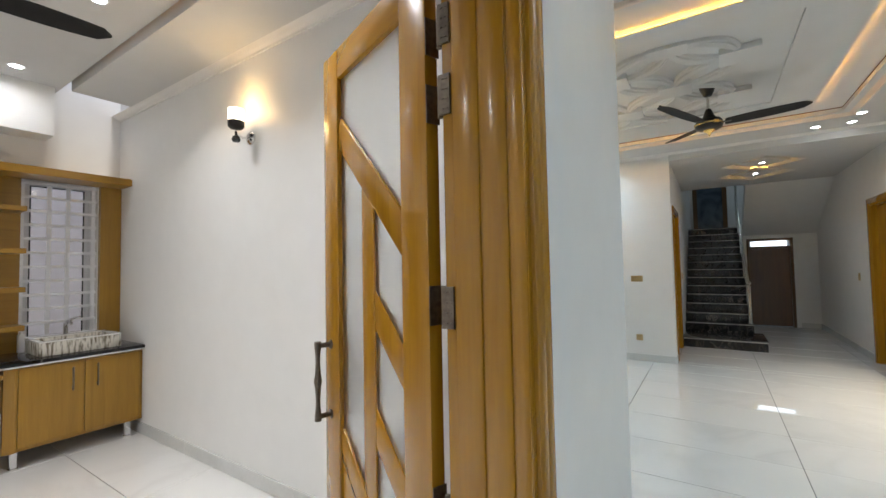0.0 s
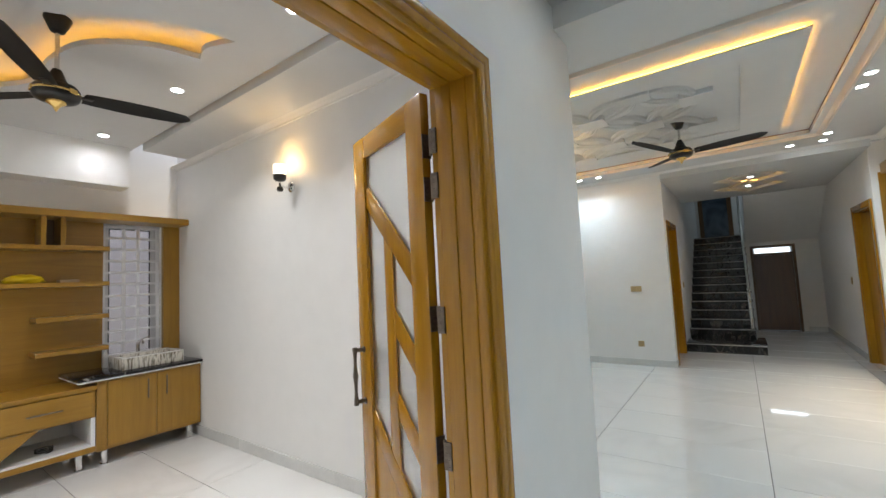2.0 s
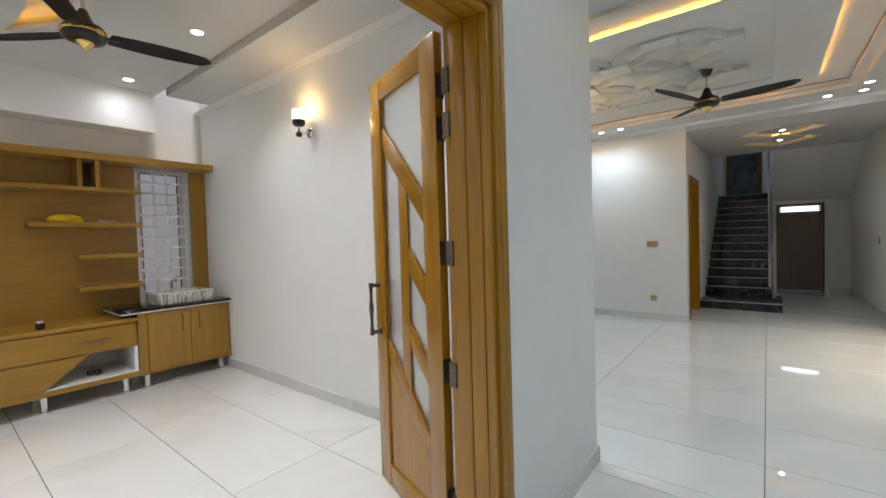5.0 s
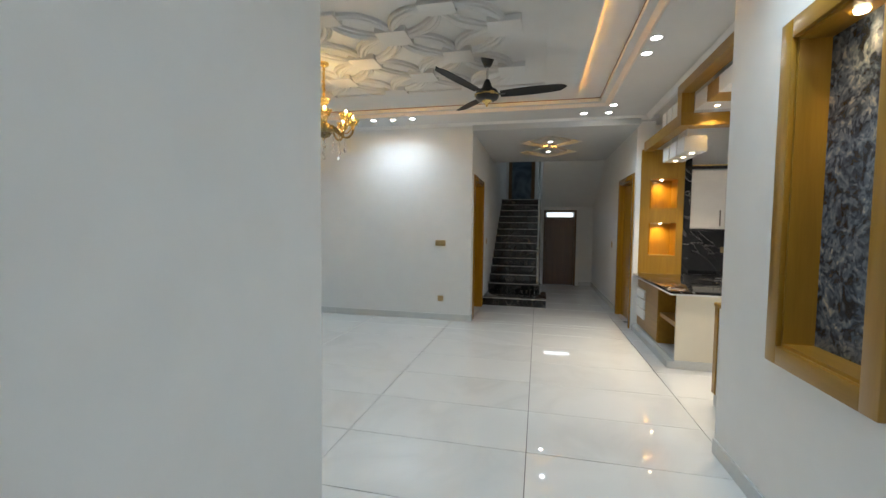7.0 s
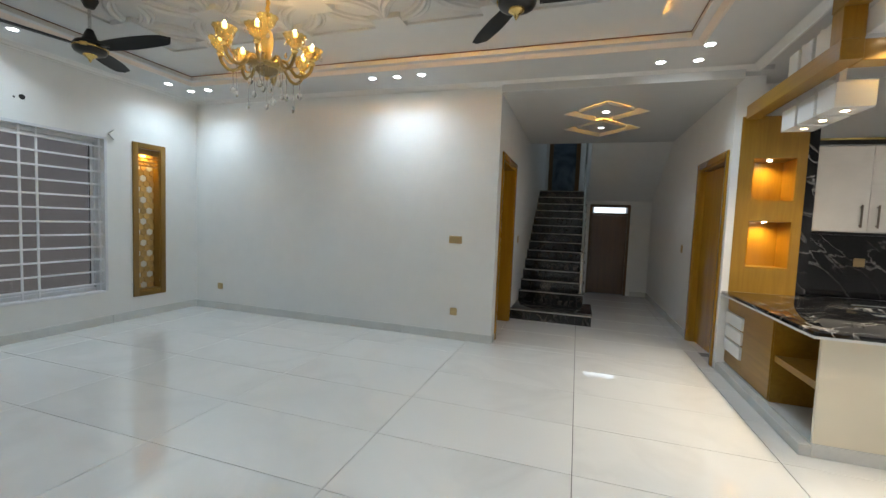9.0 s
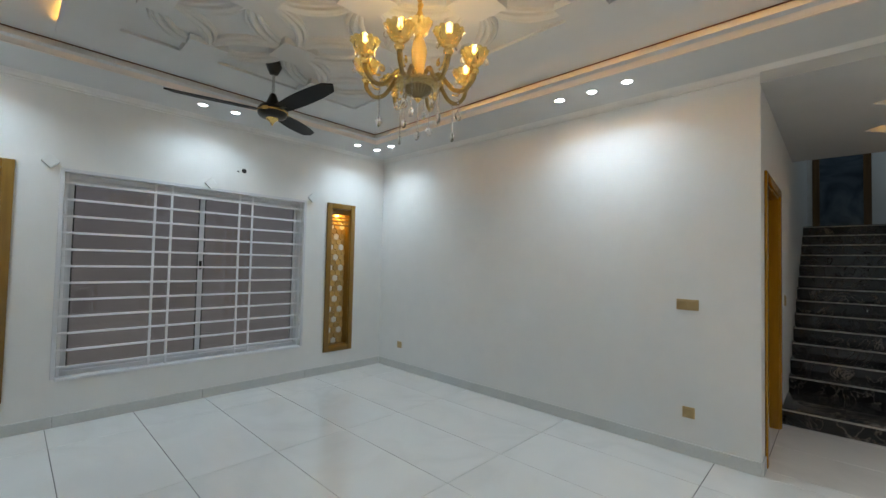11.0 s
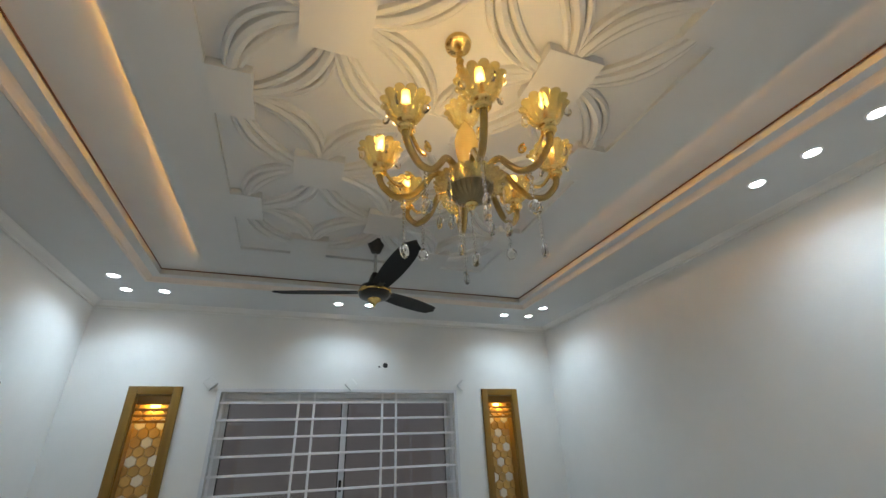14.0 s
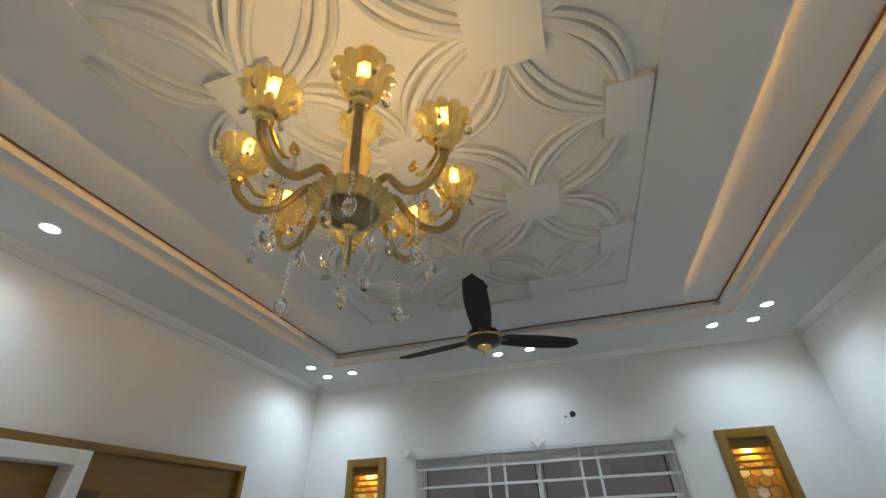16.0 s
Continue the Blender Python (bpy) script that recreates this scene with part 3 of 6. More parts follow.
def skirting(*rows):
    """Tiled skirting pieces along walls, each row one run cut into lengths: axis, from, to, wall line, outward sign."""
    for axis, a, b, line, sign in rows:
        n = max(1, round((b - a) / 1.2))
        for k in range(n):
            u0, u1 = a + (b - a) * k / n + 0.001, a + (b - a) * (k + 1) / n - 0.001
            lo, hi = sorted((line, line + sign * 0.014))
            bm = boxes((u0, u1, lo, hi, 0.0, SK)) if axis == "x" else boxes((lo, hi, u0, u1, 0.0, SK))
            bev(bm, 0.002)
            part("skirting_tile", bm, SKIRT, skirt)


skirt = tagged(new("baseboard"), "pale grey tiled skirting along the walls", "baseboard", "", "structure")
skirting(("x", XW + 0.015, XCW, YN, -1), ("y", YS, YN - 0.015, XW, 1), ("x", XW + 0.015, XLOB, YS, 1), ("y", D1[1] + 0.14, YS + 0.014, XLOB, 1), ("y", -2.4, D1[0] - 0.14, XLOB, 1),
         ("y", -2.4, YART, XART, -1), ("y", 8.08, YFAR, XCE, -1), ("x", 1.72, XCE, YFAR, -1), ("y", YN, 6.90, XCW, 1), ("x", XDW, XDR - 0.3, YDN, -1), ("x", XART, XART + 0.24, YART, 1))


# ---- doors and windows ----
def rot_local(bm, m):
    bmesh.ops.transform(bm, matrix=m, verts=bm.verts[:])
    return bm


# double door of the drawing room: frame in the wall, main leaf standing open
d1 = tagged(new("door_1"), "varnished timber double door frame with a glazed leaf standing open", "door", "", "structure")
y0, y1, top = D1
jx0, jx1 = XDR - 0.015, XLOB + 0.004


def ribbed_jamb(ya, yb, sign):
    """Three planks with grooves between, on the reveal, and the stop."""
    rows = []
    edges = [jx0 + 0.027, jx0 + 0.103, jx0 + 0.173, jx1]
    for a, b in zip(edges, edges[1:]):
        rows.append((a + 0.003, b - 0.003, ya, yb, 0, top + 0.05))
    bm = boxes(*rows)
    bev(bm, 0.005, 2)
    box(bm, jx0 + 0.002, jx1 - 0.002, *((ya + 0.006, yb) if sign > 0 else (ya, yb - 0.006)), 0, top + 0.05)
    return bm


part("jamb", ribbed_jamb(y1, y1 + 0.05, 1), DOORWOOD, d1, "grooved varnished jamb", True)
part("jamb", ribbed_jamb(y0 - 0.05, y0, -1), DOORWOOD, d1, "grooved varnished jamb", True)
hb = boxes(*[(a + 0.003, b - 0.003, y0 - 0.05, y1 + 0.05, top, top + 0.05) for a, b in ((jx0 + 0.027, jx0 + 0.103), (jx0 + 0.103, jx0 + 0.173), (jx0 + 0.173, jx1))])
bev(hb, 0.005, 2)
box(hb, jx0 + 0.002, jx1 - 0.002, y0 - 0.05, y1 + 0.05, top + 0.006, top + 0.05)
part("header", hb, DOORWOOD_Y, d1, "", True)
# rebate on the room side that the leaves close against
part("door_stop", bev(boxes((jx0 - 0.002, jx0 + 0.027, y1 + 0.008, y1 + 0.051, 0, top + 0.05)), 0.003), DARKWOOD, d1, "dark rebate strip")


# rounded trim on the lobby face, mitred
def trim_run(outer, path, mat, parent, x, out=1):
    """A moulded architrave on a wall plane x: path of (y, z) along its inner edge, mitred outwards; profile of (across, proud)."""
    prof = [(0.0, 0.0), (0.0, 0.012), (0.008, 0.020), (0.022, 0.022), (0.032, 0.016), (0.040, 0.022), (0.052, 0.026), (0.064, 0.022), (0.070, 0.010), (0.070, 0.0)]
    bm = bmesh.new()
    loops = []
    for (y, z), (oy, oz) in zip(path, outer):
        loops.append([bm.verts.new((x + out * p, y + oy * d, z + oz * d)) for d, p in prof])
    for a, b in zip(loops, loops[1:]):
        for k in range(len(prof) - 1):
            bm.faces.new((a[k], a[k + 1], b[k + 1], b[k]))
    return part("architrave", bm, mat, parent, "", True)


trim_run([(-1, 0), (-1, 1), (1, 1), (1, 0)], [(y0 - 0.022, 0), (y0 - 0.022, top + 0.022), (y1 + 0.022, top + 0.022), (y1 + 0.022, 0)], DOORWOOD, d1, XLOB)
trim_run([(-1, 0), (-1, 1), (1, 1), (1, 0)], [(y0 - 0.05, 0), (y0 - 0.05, top + 0.05), (y1 + 0.05, top + 0.05), (y1 + 0.05, 0)], DOORWOOD, d1, XDR, -1)

# the open leaf: built along +x from its hinge edge, then turned
LW, LH, LT = 0.725, 2.235, 0.042
leaf = part("leaf", bmesh.new(), DOORWOOD, d1, "glazed leaf with slanting glazing bars")


def plank(p, q, width, depth=LT, inset=0.0):
    """A straight bar in the leaf's plane (x across, z up) between two points, of the given width."""
    p, q = Vector(p), Vector(q)
    d = (q - p).normalized()
    s = Vector((-d.y, d.x)) * width / 2
    outline = [p + s, p - s, q - s, q + s]
    bm = prism([(v.x, v.y) for v in outline], inset, depth - inset, "y")
    return bev(bm, 0.006, 2)


S = 0.135                       # stile width
frame_parts = [
    ("stile", boxes((0, S, 0, LT, 0.008, LH)), DOORWOOD), ("stile", boxes((LW - S, LW, 0, LT, 0.008, LH)), DOORWOOD),
    ("rail", boxes((S, LW - S, 0.001, LT - 0.001, LH - 0.115, LH)), DOORWOOD_X), ("rail", boxes((S, LW - S, 0.001, LT - 0.001, 0.008, 0.13)), DOORWOOD_X)]
for nm, bm, mt in frame_parts:
    part(nm, bev(bm, 0.006, 2), mt, leaf, "", True)
# the sloping bars run down from the handle side to the hinge side; a middle stile stands below the first
MX = 0.37
xa, xb = S, LW - S              # hinge side, handle side
part("glazing_bar", plank((xb + 0.02, 1.932), (xa - 0.02, 1.474), 0.098, LT - 0.006, 0.003), DOORWOOD, leaf, "", True)
part("glazing_bar", plank((MX, 1.68), (MX, 0.58), 0.088, LT - 0.008, 0.004), DOORWOOD, leaf, "", True)
for z in (1.31, 0.94):
    part("glazing_bar", plank((MX, z), (xa - 0.02, z - 0.225), 0.098, LT - 0.010, 0.005), DOORWOOD, leaf, "", True)
part("glazing_bar", plank((xb + 0.02, 0.79), (xa - 0.02, 0.372), 0.098, LT - 0.006, 0.003), DOORWOOD, leaf, "", True)
FROST = clear("frosted_door_glass", (0.93, 0.96, 0.97), 0.35, 1.3)
part("pane", boxes((S - 0.01, LW - S + 0.01, 0.0185, 0.0235, 0.36, LH - 0.1)), FROST, leaf, "frosted glass pane")
# solid lower corner under the last bar
part("lower_panel", bev(prism([(xb, 0.74), (xb, 0.12), (xa, 0.12), (xa, 0.39)], 0.013, 0.029, "y"), 0.003), DOORWOOD, leaf)
handle = bmesh.new()
hx = LW - 0.062
for side in (-1, 1):
    yb0 = 0.0 if side < 0 else LT
    tube([(hx, yb0, 0.86), (hx, yb0 + side * 0.05, 0.86)], 0.010, 8, handle)
    tube([(hx, yb0, 1.12), (hx, yb0 + side * 0.05, 1.12)], 0.010, 8, handle)
    tube([(hx, yb0 + side * 0.052, 0.845 + 0.29 * k / 12) for k in range(13)], [0.013, 0.012, 0.009, 0.008, 0.009, 0.011, 0.015, 0.011, 0.009, 0.008, 0.009, 0.012, 0.013], 10, handle)
    tube([(hx, yb0, 0.86), (hx, yb0 + side * 0.006, 0.86)], 0.017, 12, handle)
    tube([(hx, yb0, 1.12), (hx, yb0 + side * 0.006, 1.12)], 0.017, 12, handle)
part("handle", handle, BRONZE, leaf, "antique bronze pull handle", True)
# place the leaf: hinge edge on the jamb's room corner
leaf.location = (-0.368, y1 + 0.061, 0.0)
leaf.rotation_euler = (0, 0, radians(180 - 20.5))
leaf.data.materials.clear()
bm = boxes((0.001, 0.004, 0.004, LT - 0.004, 0.01, LH - 0.002))
bmesh.ops.recalc_face_normals(bm, faces=bm.faces[:])
bm.to_mesh(leaf.data)
bm.free()
leaf.data.materials.append(DARKWOOD)
for z in (0.245, 0.808, 1.309, 1.829, 2.007):
    hg = prism([(-0.3655, y1 + 0.059), (-0.3625, y1 + 0.058), (-0.3775, y1 + 0.0195), (-0.3805, y1 + 0.0205)], z - 0.05, z + 0.05)
    box(hg, jx0 - 0.006, jx0 + 0.025, y1 - 0.002, y1 + 0.0062, z - 0.05, z + 0.05)
    tube([(jx0 - 0.010, y1 + 0.012, z - 0.052), (jx0 - 0.010, y1 + 0.012, z + 0.052)], 0.007, 8, hg)
    for dz in (-0.037, -0.012, 0.012, 0.037):
        for dx in (0.006, 0.018):
            lathe([(0.0, -0.001), (0.0035, -0.001), (0.0035, 0.001), (0, 0.0012)], 6, hg, (jx0 + dx, y1 - 0.0022, z + dz))
    part("hinge", hg, BRONZE, d1, "dark bronze butt hinge", True)


def framed_doorway(name, label, wall_x, thickness, a, b, height, face, parent_kind="structure", leaf_mat=None, leaf_side=0):
    """A timber lining with architraves in an opening along y; face: the sign towards the corridor."""
    d = tagged(new(name), label, "door", "", parent_kind)
    x0, x1 = sorted((wall_x + face * 0.006, wall_x - face * thickness))
    lin = 0.035
    part("jamb", bev(boxes((x0, x1, a - 0.002, a + lin, 0, height)), 0.004), DOORWOOD, d)
    part("jamb", bev(boxes((x0, x1, b - lin, b + 0.002, 0, height)), 0.004), DOORWOOD, d)
    part("header", bev(boxes((x0, x1, a + lin, b - lin, height - lin, height + 0.002)), 0.004), DOORWOOD_Y, d)
    for ya, yb, za, zb, m in ((a - 0.06, a + 0.012, 0, height + 0.06, DOORWOOD), (b - 0.012, b + 0.06, 0, height + 0.06, DOORWOOD), (a + 0.012, b - 0.012, height - 0.012, height + 0.06, DOORWOOD_Y)):
        part("architrave", bev(boxes((*sorted((wall_x + face * 0.001, wall_x + face * 0.02)), ya, yb, za, zb)), 0.006, 2), m, d, "", True)
    return d


dr = framed_doorway("door_2", "varnished timber doorway with its plain door ajar in the corridor", XCE, W, DR[0], DR[1], DR[2], -1)
dl_ = part("leaf", bev(boxes((0, 0.88, 0, 0.04, 0.01, DR[2] - 0.045)), 0.004), DOORWOOD, dr, "plain varnished door leaf")
dl_.location = (XCE + 0.06, DR[1] - 0.04, 0)
dl_.rotation_euler = (0, 0, radians(-86))
lk = bmesh.new()
box(lk, 0.79, 0.84, -0.006, 0.0, 0.95, 1.13)
tube([(0.815, -0.006, 1.06), (0.815, -0.05, 1.06), (0.70, -0.055, 1.06)], 0.009, 8, lk)
part("door_handle", lk, BRONZE, dl_, "dark lever handle", True)
dw = framed_doorway("door_3", "varnished timber doorway beside the stairs with its door shut", XCW, W, DL[0], DL[1], DL[2], 1)
part("leaf", bev(boxes((XCW - 0.20, XCW - 0.16, DL[0] + 0.037, DL[1] - 0.037, 0.008, DL[2] - 0.037)), 0.004), DOORWOOD, dw)

# back door under the stairs
fd = tagged(new("door_4"), "dark brown wooden back door with a lit fanlight under the stairs", "door", "", "structure")
a, b, h = FD
part("jamb", bev(boxes((a, a + 0.05, YFAR - 0.02, YFAR + 0.12, 0, h)), 0.004), DARKWOOD, fd)
part("jamb", bev(boxes((b - 0.05, b, YFAR - 0.02, YFAR + 0.12, 0, h)), 0.004), DARKWOOD, fd)
part("header", bev(boxes((a + 0.05, b - 0.05, YFAR - 0.02, YFAR + 0.12, h - 0.05, h)), 0.004), DARKWOOD, fd)
part("rail", bev(boxes((a + 0.05, b - 0.05, YFAR - 0.02, YFAR + 0.12, 1.64, 1.69)), 0.004), DARKWOOD, fd)
REDWOOD = wood("red_brown_door_wood", (0.12, 0.042, 0.010), (0.07, 0.022, 0.005), 0.3, 2, 0.4)
part("leaf", bev(boxes((a + 0.052, b - 0.052, YFAR + 0.03, YFAR + 0.07, 0.01, 1.638)), 0.004), REDWOOD, fd)
part("fanlight_pane", boxes((a + 0.05, b - 0.05, YFAR + 0.05, YFAR + 0.056, 1.69, h - 0.05)), clear("fanlight_glass", (0.92, 0.96, 1.0), 0.5, 1.2), fd, "frosted fanlight pane")


# lounge window: sliding aluminium frame, dark panes and a white bar grille
GLASS = clear("window_glass", (0.90, 0.89, 0.88), 0.0, 1.45)


def sliding_window(name, label, x, ya, yb, za, zb, stiles, frame_mat, depth=0.10):
    w = tagged(new(name), label, "window", "", "structure")
    fx0, fx1 = x - 0.16, x - 0.09
    f = 0.045
    for nm, r in (("frame_side", (fx0, fx1, ya, ya + f, za, zb)), ("frame_side", (fx0, fx1, yb - f, yb, za, zb)), ("frame_top", (fx0, fx1, ya + f, yb - f, zb - f, zb)), ("frame_bottom", (fx0, fx1, ya + f, yb - f, za, za + f))):
        part(nm, bev(boxes(r), 0.003), frame_mat, w)
    edges = [ya + f] + list(stiles) + [yb - f]
    for k, (a, b) in enumerate(zip(edges, edges[1:])):
        sx = fx0 + (0.006 if k % 2 else 0.036)
        s = 0.032
        sash = boxes((sx, sx + 0.026, a - 0.012, a + s, za + f, zb - f), (sx, sx + 0.026, b - s, b + 0.012, za + f, zb - f), (sx, sx + 0.026, a + s, b - s, za + f, za + f + s), (sx, sx + 0.026, a + s, b - s, zb - f - s, zb - f))
        so = part("sash", bev(sash, 0.002), frame_mat, w)
        part("gasket", boxes((sx + 0.024, sx + 0.0275, a + s - 0.004, a + s + 0.006, za + f + s, zb - f - s), (sx + 0.024, sx + 0.0275, b - s - 0.006, b - s + 0.004, za + f + s, zb - f - s), (sx + 0.024, sx + 0.0275, a + s, b - s, zb - f - s - 0.006, zb - f - s + 0.003)), GASKET, so, "black rubber seal")
        pane = part("pane", boxes((sx + 0.010, sx + 0.015, a + s, b - s, za + f + s, zb - f - s)), GLASS, so, "dark window pane")
        pane.visible_shadow = False
    return w


win = sliding_window("window_1", "wide white aluminium sliding window behind a white bar grille", XW, WY0, WY1, WZ0, WZ1, [4.42], ALU)
part("lock", bev(boxes((XW - 0.096, XW - 0.078, 4.40, 4.425, 1.33, 1.42)), 0.003), BLACK, win, "small black window lock")
grille = thing("window_grille", "white enamelled steel bar grille in the lounge window", "grille")
for k in range(12):
    z = WZ0 + (WZ1 - WZ0) * (k + 0.6) / 12.2
    part("bar", bev(boxes((XW - 0.046, XW - 0.032, WY0, WY1, z - 0.010, z + 0.010)), 0.002), WHITEMETAL, grille)
for y in (3.34, 3.985, 4.125, 4.775, 4.915, 5.50):
    part("upright", bev(boxes((XW - 0.058, XW - 0.047, y - 0.011, y + 0.011, WZ0, WZ1)), 0.002), WHITEMETAL, grille)
setting("window_sill", bev(boxes((XW - 0.09, XW + 0.008, WY0, WY1, WZ0 - 0.02, WZ0 + 0.004)), 0.003), WHITEMETAL, "white window sill", "sill")
setting("window_surround", bev(boxes((XW - 0.005, XW + 0.004, WY0 - 0.03, WY1 + 0.03, WZ1, WZ1 + 0.03), (XW - 0.005, XW + 0.004, WY0 - 0.03, WY0, WZ0, WZ1), (XW - 0.005, XW + 0.004, WY1, WY1 + 0.03, WZ0, WZ1)), 0.002), ALU, "grey-white window surround", "trim")

win2 = sliding_window("window_2", "narrow white aluminium window behind a white bar grille", XDW, VW[0], VW[1], VW[2], VW[3], [], ALU)
grille2 = thing("window_grille", "white steel bar grille in the vanity window", "grille")
for k in range(12):
    z = VW[2] + (VW[3] - VW[2]) * (k + 0.6) / 12.1
    part("bar", bev(boxes((XDW - 0.046, XDW - 0.032, VW[0], VW[1], z - 0.012, z + 0.012)), 0.002), WHITEMETAL, grille2)
for y in (VW[0] + 0.02, 1.33, 1.455, VW[1] - 0.02):
    part("upright", bev(boxes((XDW - 0.058, XDW - 0.047, y - 0.015, y + 0.015, VW[2], VW[3])), 0.002), WHITEMETAL, grille2)
# the neighbour's wall seen through both windows
OUT = material("rendered_outside_wall", (0.20, 0.185, 0.18), 0.85, grain=0.08, grain_scale=12, stain=0.15, stain_scale=0.7, bump=0.3, bump_scale=40)
OUT2 = material("pale_outside_wall", (0.60, 0.58, 0.61), 0.85, grain=0.05, grain_scale=12, stain=0.06, stain_scale=0.7, bump=0.2, bump_scale=40)
setting("backdrop_neighbour_wall", boxes((-6.7, -6.5, 2.0, 9.0, -0.12, 6.0)), OUT, "grey-brown rendered wall of the house next door", "wall")
setting("backdrop_pale_wall", boxes((-5.9, -5.8, -0.5, 1.98, -0.12, 5.0)), OUT2, "pale rendered boundary wall outside the vanity window", "wall")

fan_light = bpy.data.lights.new("fanlight_daylight", "AREA")
fan_light.shape, fan_light.size, fan_light.size_y, fan_light.energy, fan_light.color = "RECTANGLE", 0.62, 0.11, 0.4, (0.85, 0.93, 1.0)
new("fanlight_daylight", fan_light).matrix_world = look(((FD[0] + FD[1]) / 2, YFAR + 0.12, 1.75), ((FD[0] + FD[1]) / 2, YFAR - 1, 1.75))


# ---- lounge things ----
# lit niches beside the window
HEXA = material("beige_hexagon_tile", (0.50, 0.31, 0.10), 0.35, stain=0.15, stain_scale=6, rand=0.22)
HEXW = material("white_hexagon_tile", (0.72, 0.68, 0.60), 0.3, stain=0.05, stain_scale=6, rand=0.05)


def hex_bm(r, depth):
    bm = bmesh.new()
    lo = [bm.verts.new((0.0, r * math.sin(math.pi / 3 * k), r * math.cos(math.pi / 3 * k))) for k in range(6)]
    hi = [bm.verts.new((depth, 0.86 * r * math.sin(math.pi / 3 * k), 0.86 * r * math.cos(math.pi / 3 * k))) for k in range(6)]
    bm.faces.new(hi)
    for k in range(6):
        bm.faces.new((lo[k], lo[(k + 1) % 6], hi[(k + 1) % 6], hi[k]))
    return bm


def niche(a, b):
    """A tall recess lined with wood, with hexagon tiles on its back and light slats at its top."""
    n = thing("lit_niche", "oak-framed wall niche with beige and white hexagon tiles, lit from above", "niche", "niches beside the window")
    bw = 0.066
    za, zb = NZ0, NZ1
    for nm, r, m in (("frame_side", (XW + 0.001, XW + 0.024, a - bw, a + 0.002, za - bw, zb + bw), NICHEWOOD), ("frame_side", (XW + 0.001, XW + 0.024, b - 0.002, b + bw, za - bw, zb + bw), NICHEWOOD),
                     ("frame_top", (XW + 0.001, XW + 0.024, a + 0.002, b - 0.002, zb - 0.002, zb + bw), NICHEWOOD_Y), ("frame_bottom", (XW + 0.001, XW + 0.024, a + 0.002, b - 0.002, za - bw, za + 0.002), NICHEWOOD_Y)):
        part(nm, bev(boxes(r), 0.004, 2), m, n, "", True)
    x0 = XW - 0.108
    part("lining", boxes((x0, XW + 0.002, a + 0.001, a + 0.013, za + 0.001, zb - 0.001)), NICHEWOOD, n)
    part("lining", boxes((x0, XW + 0.002, b - 0.013, b - 0.001, za + 0.001, zb - 0.001)), NICHEWOOD, n)
    part("lining", boxes((x0, XW + 0.002, a + 0.013, b - 0.013, za + 0.001, za + 0.016)), NICHEWOOD_Y, n)
    part("fascia", boxes((XW - 0.03, XW - 0.012, a + 0.013, b - 0.013, zb - 0.075, zb - 0.001)), NICHEWOOD_Y, n)
    for k in range(3):
        z = zb - 0.115 - 0.048 * k
        part("slat", bev(boxes((XW - 0.034, XW - 0.010, a + 0.013, b - 0.013, z - 0.010, z + 0.010)), 0.003), NICHEWOOD_Y, n)
    part("back_board", boxes((x0, x0 + 0.004, a + 0.013, b - 0.013, za + 0.016, zb - 0.001)), HEXA, n)
    r = 0.0462
    dx, dz = r * math.sqrt(3), r * 1.5
    meshes = [mesh_of("hexagon", hex_bm(r * 0.985, d), m) for d, m in ((0.012, HEXA), (0.018, HEXA), (0.008, HEXW))]
    mid = (a + b) / 2
    row, z = 0, za + 0.05
    while z < zb - 0.03:
        cols = (-1, 0, 1) if row % 2 == 0 else (-1.5, -0.5, 0.5, 1.5)
        for c in cols:
            y = mid + c * dx
            if a + 0.012 < y < b - 0.012:
                white = (row % 4 == 0 and c == 0) or (row % 4 == 2 and abs(c) == 1)
                h = new("hexagon", meshes[2 if white else (row + int(2 * c)) % 2])
                h.location = (x0 + 0.004, y, z)
                h.parent = n
        row, z = row + 1, z + dz
    lampx = XW - 0.06
    bulb = part("lamp", lathe([(0.0, 0.0), (0.022, 0.0), (0.026, 0.012), (0.0, 0.012)], 14, None, (lampx, mid, zb - 0.016)), glow("niche_lamp", (1.0, 0.62, 0.2), 12.0), n, "small amber lamp")
    spot_lamp("niche_light", lampx, mid, zb - 0.025, 12.0, (1.0, 0.64, 0.14), 150, 1.0, 0.02)
    return n


niche(*N1)
niche(*N2)

# plaster diamonds and the open pipe hole above the window
for y in (3.225, 4.45, 5.615):
    bm = bmesh.new()
    box(bm, XW, XW + 0.035, -0.042, 0.042, -0.042, 0.042)
    bmesh.ops.rotate(bm, verts=bm.verts[:], cent=(0, 0, 0), matrix=Euler((radians(45), 0, 0)).to_matrix())
    bmesh.ops.translate(bm, verts=bm.verts[:], vec=(0, y, 2.235))
    bev(bm, 0.003)
    solid("curtain_bracket", bm, PAINT, "small white diamond-shaped block on the wall above the window", "bracket", "blocks above the window")
solid("pipe_hole", lathe([(0.0, 0.001), (0.024, 0.0012), (0.026, 0.0)], 18), GASKET, "open black pipe hole in the white wall", "hole").matrix_world = Matrix.Translation((XW + 0.001, 4.787, 2.43)) @ Euler((0, radians(90), 0)).to_matrix().to_4x4()
solid("pipe_hole", lathe([(0.0, 0.001), (0.009, 0.0012), (0.010, 0.0)], 12), GASKET, "tiny black drilled hole in the white wall", "hole").matrix_world = Matrix.Translation((XW + 0.001, 4.725, 2.415)) @ Euler((0, radians(90), 0)).to_matrix().to_4x4()


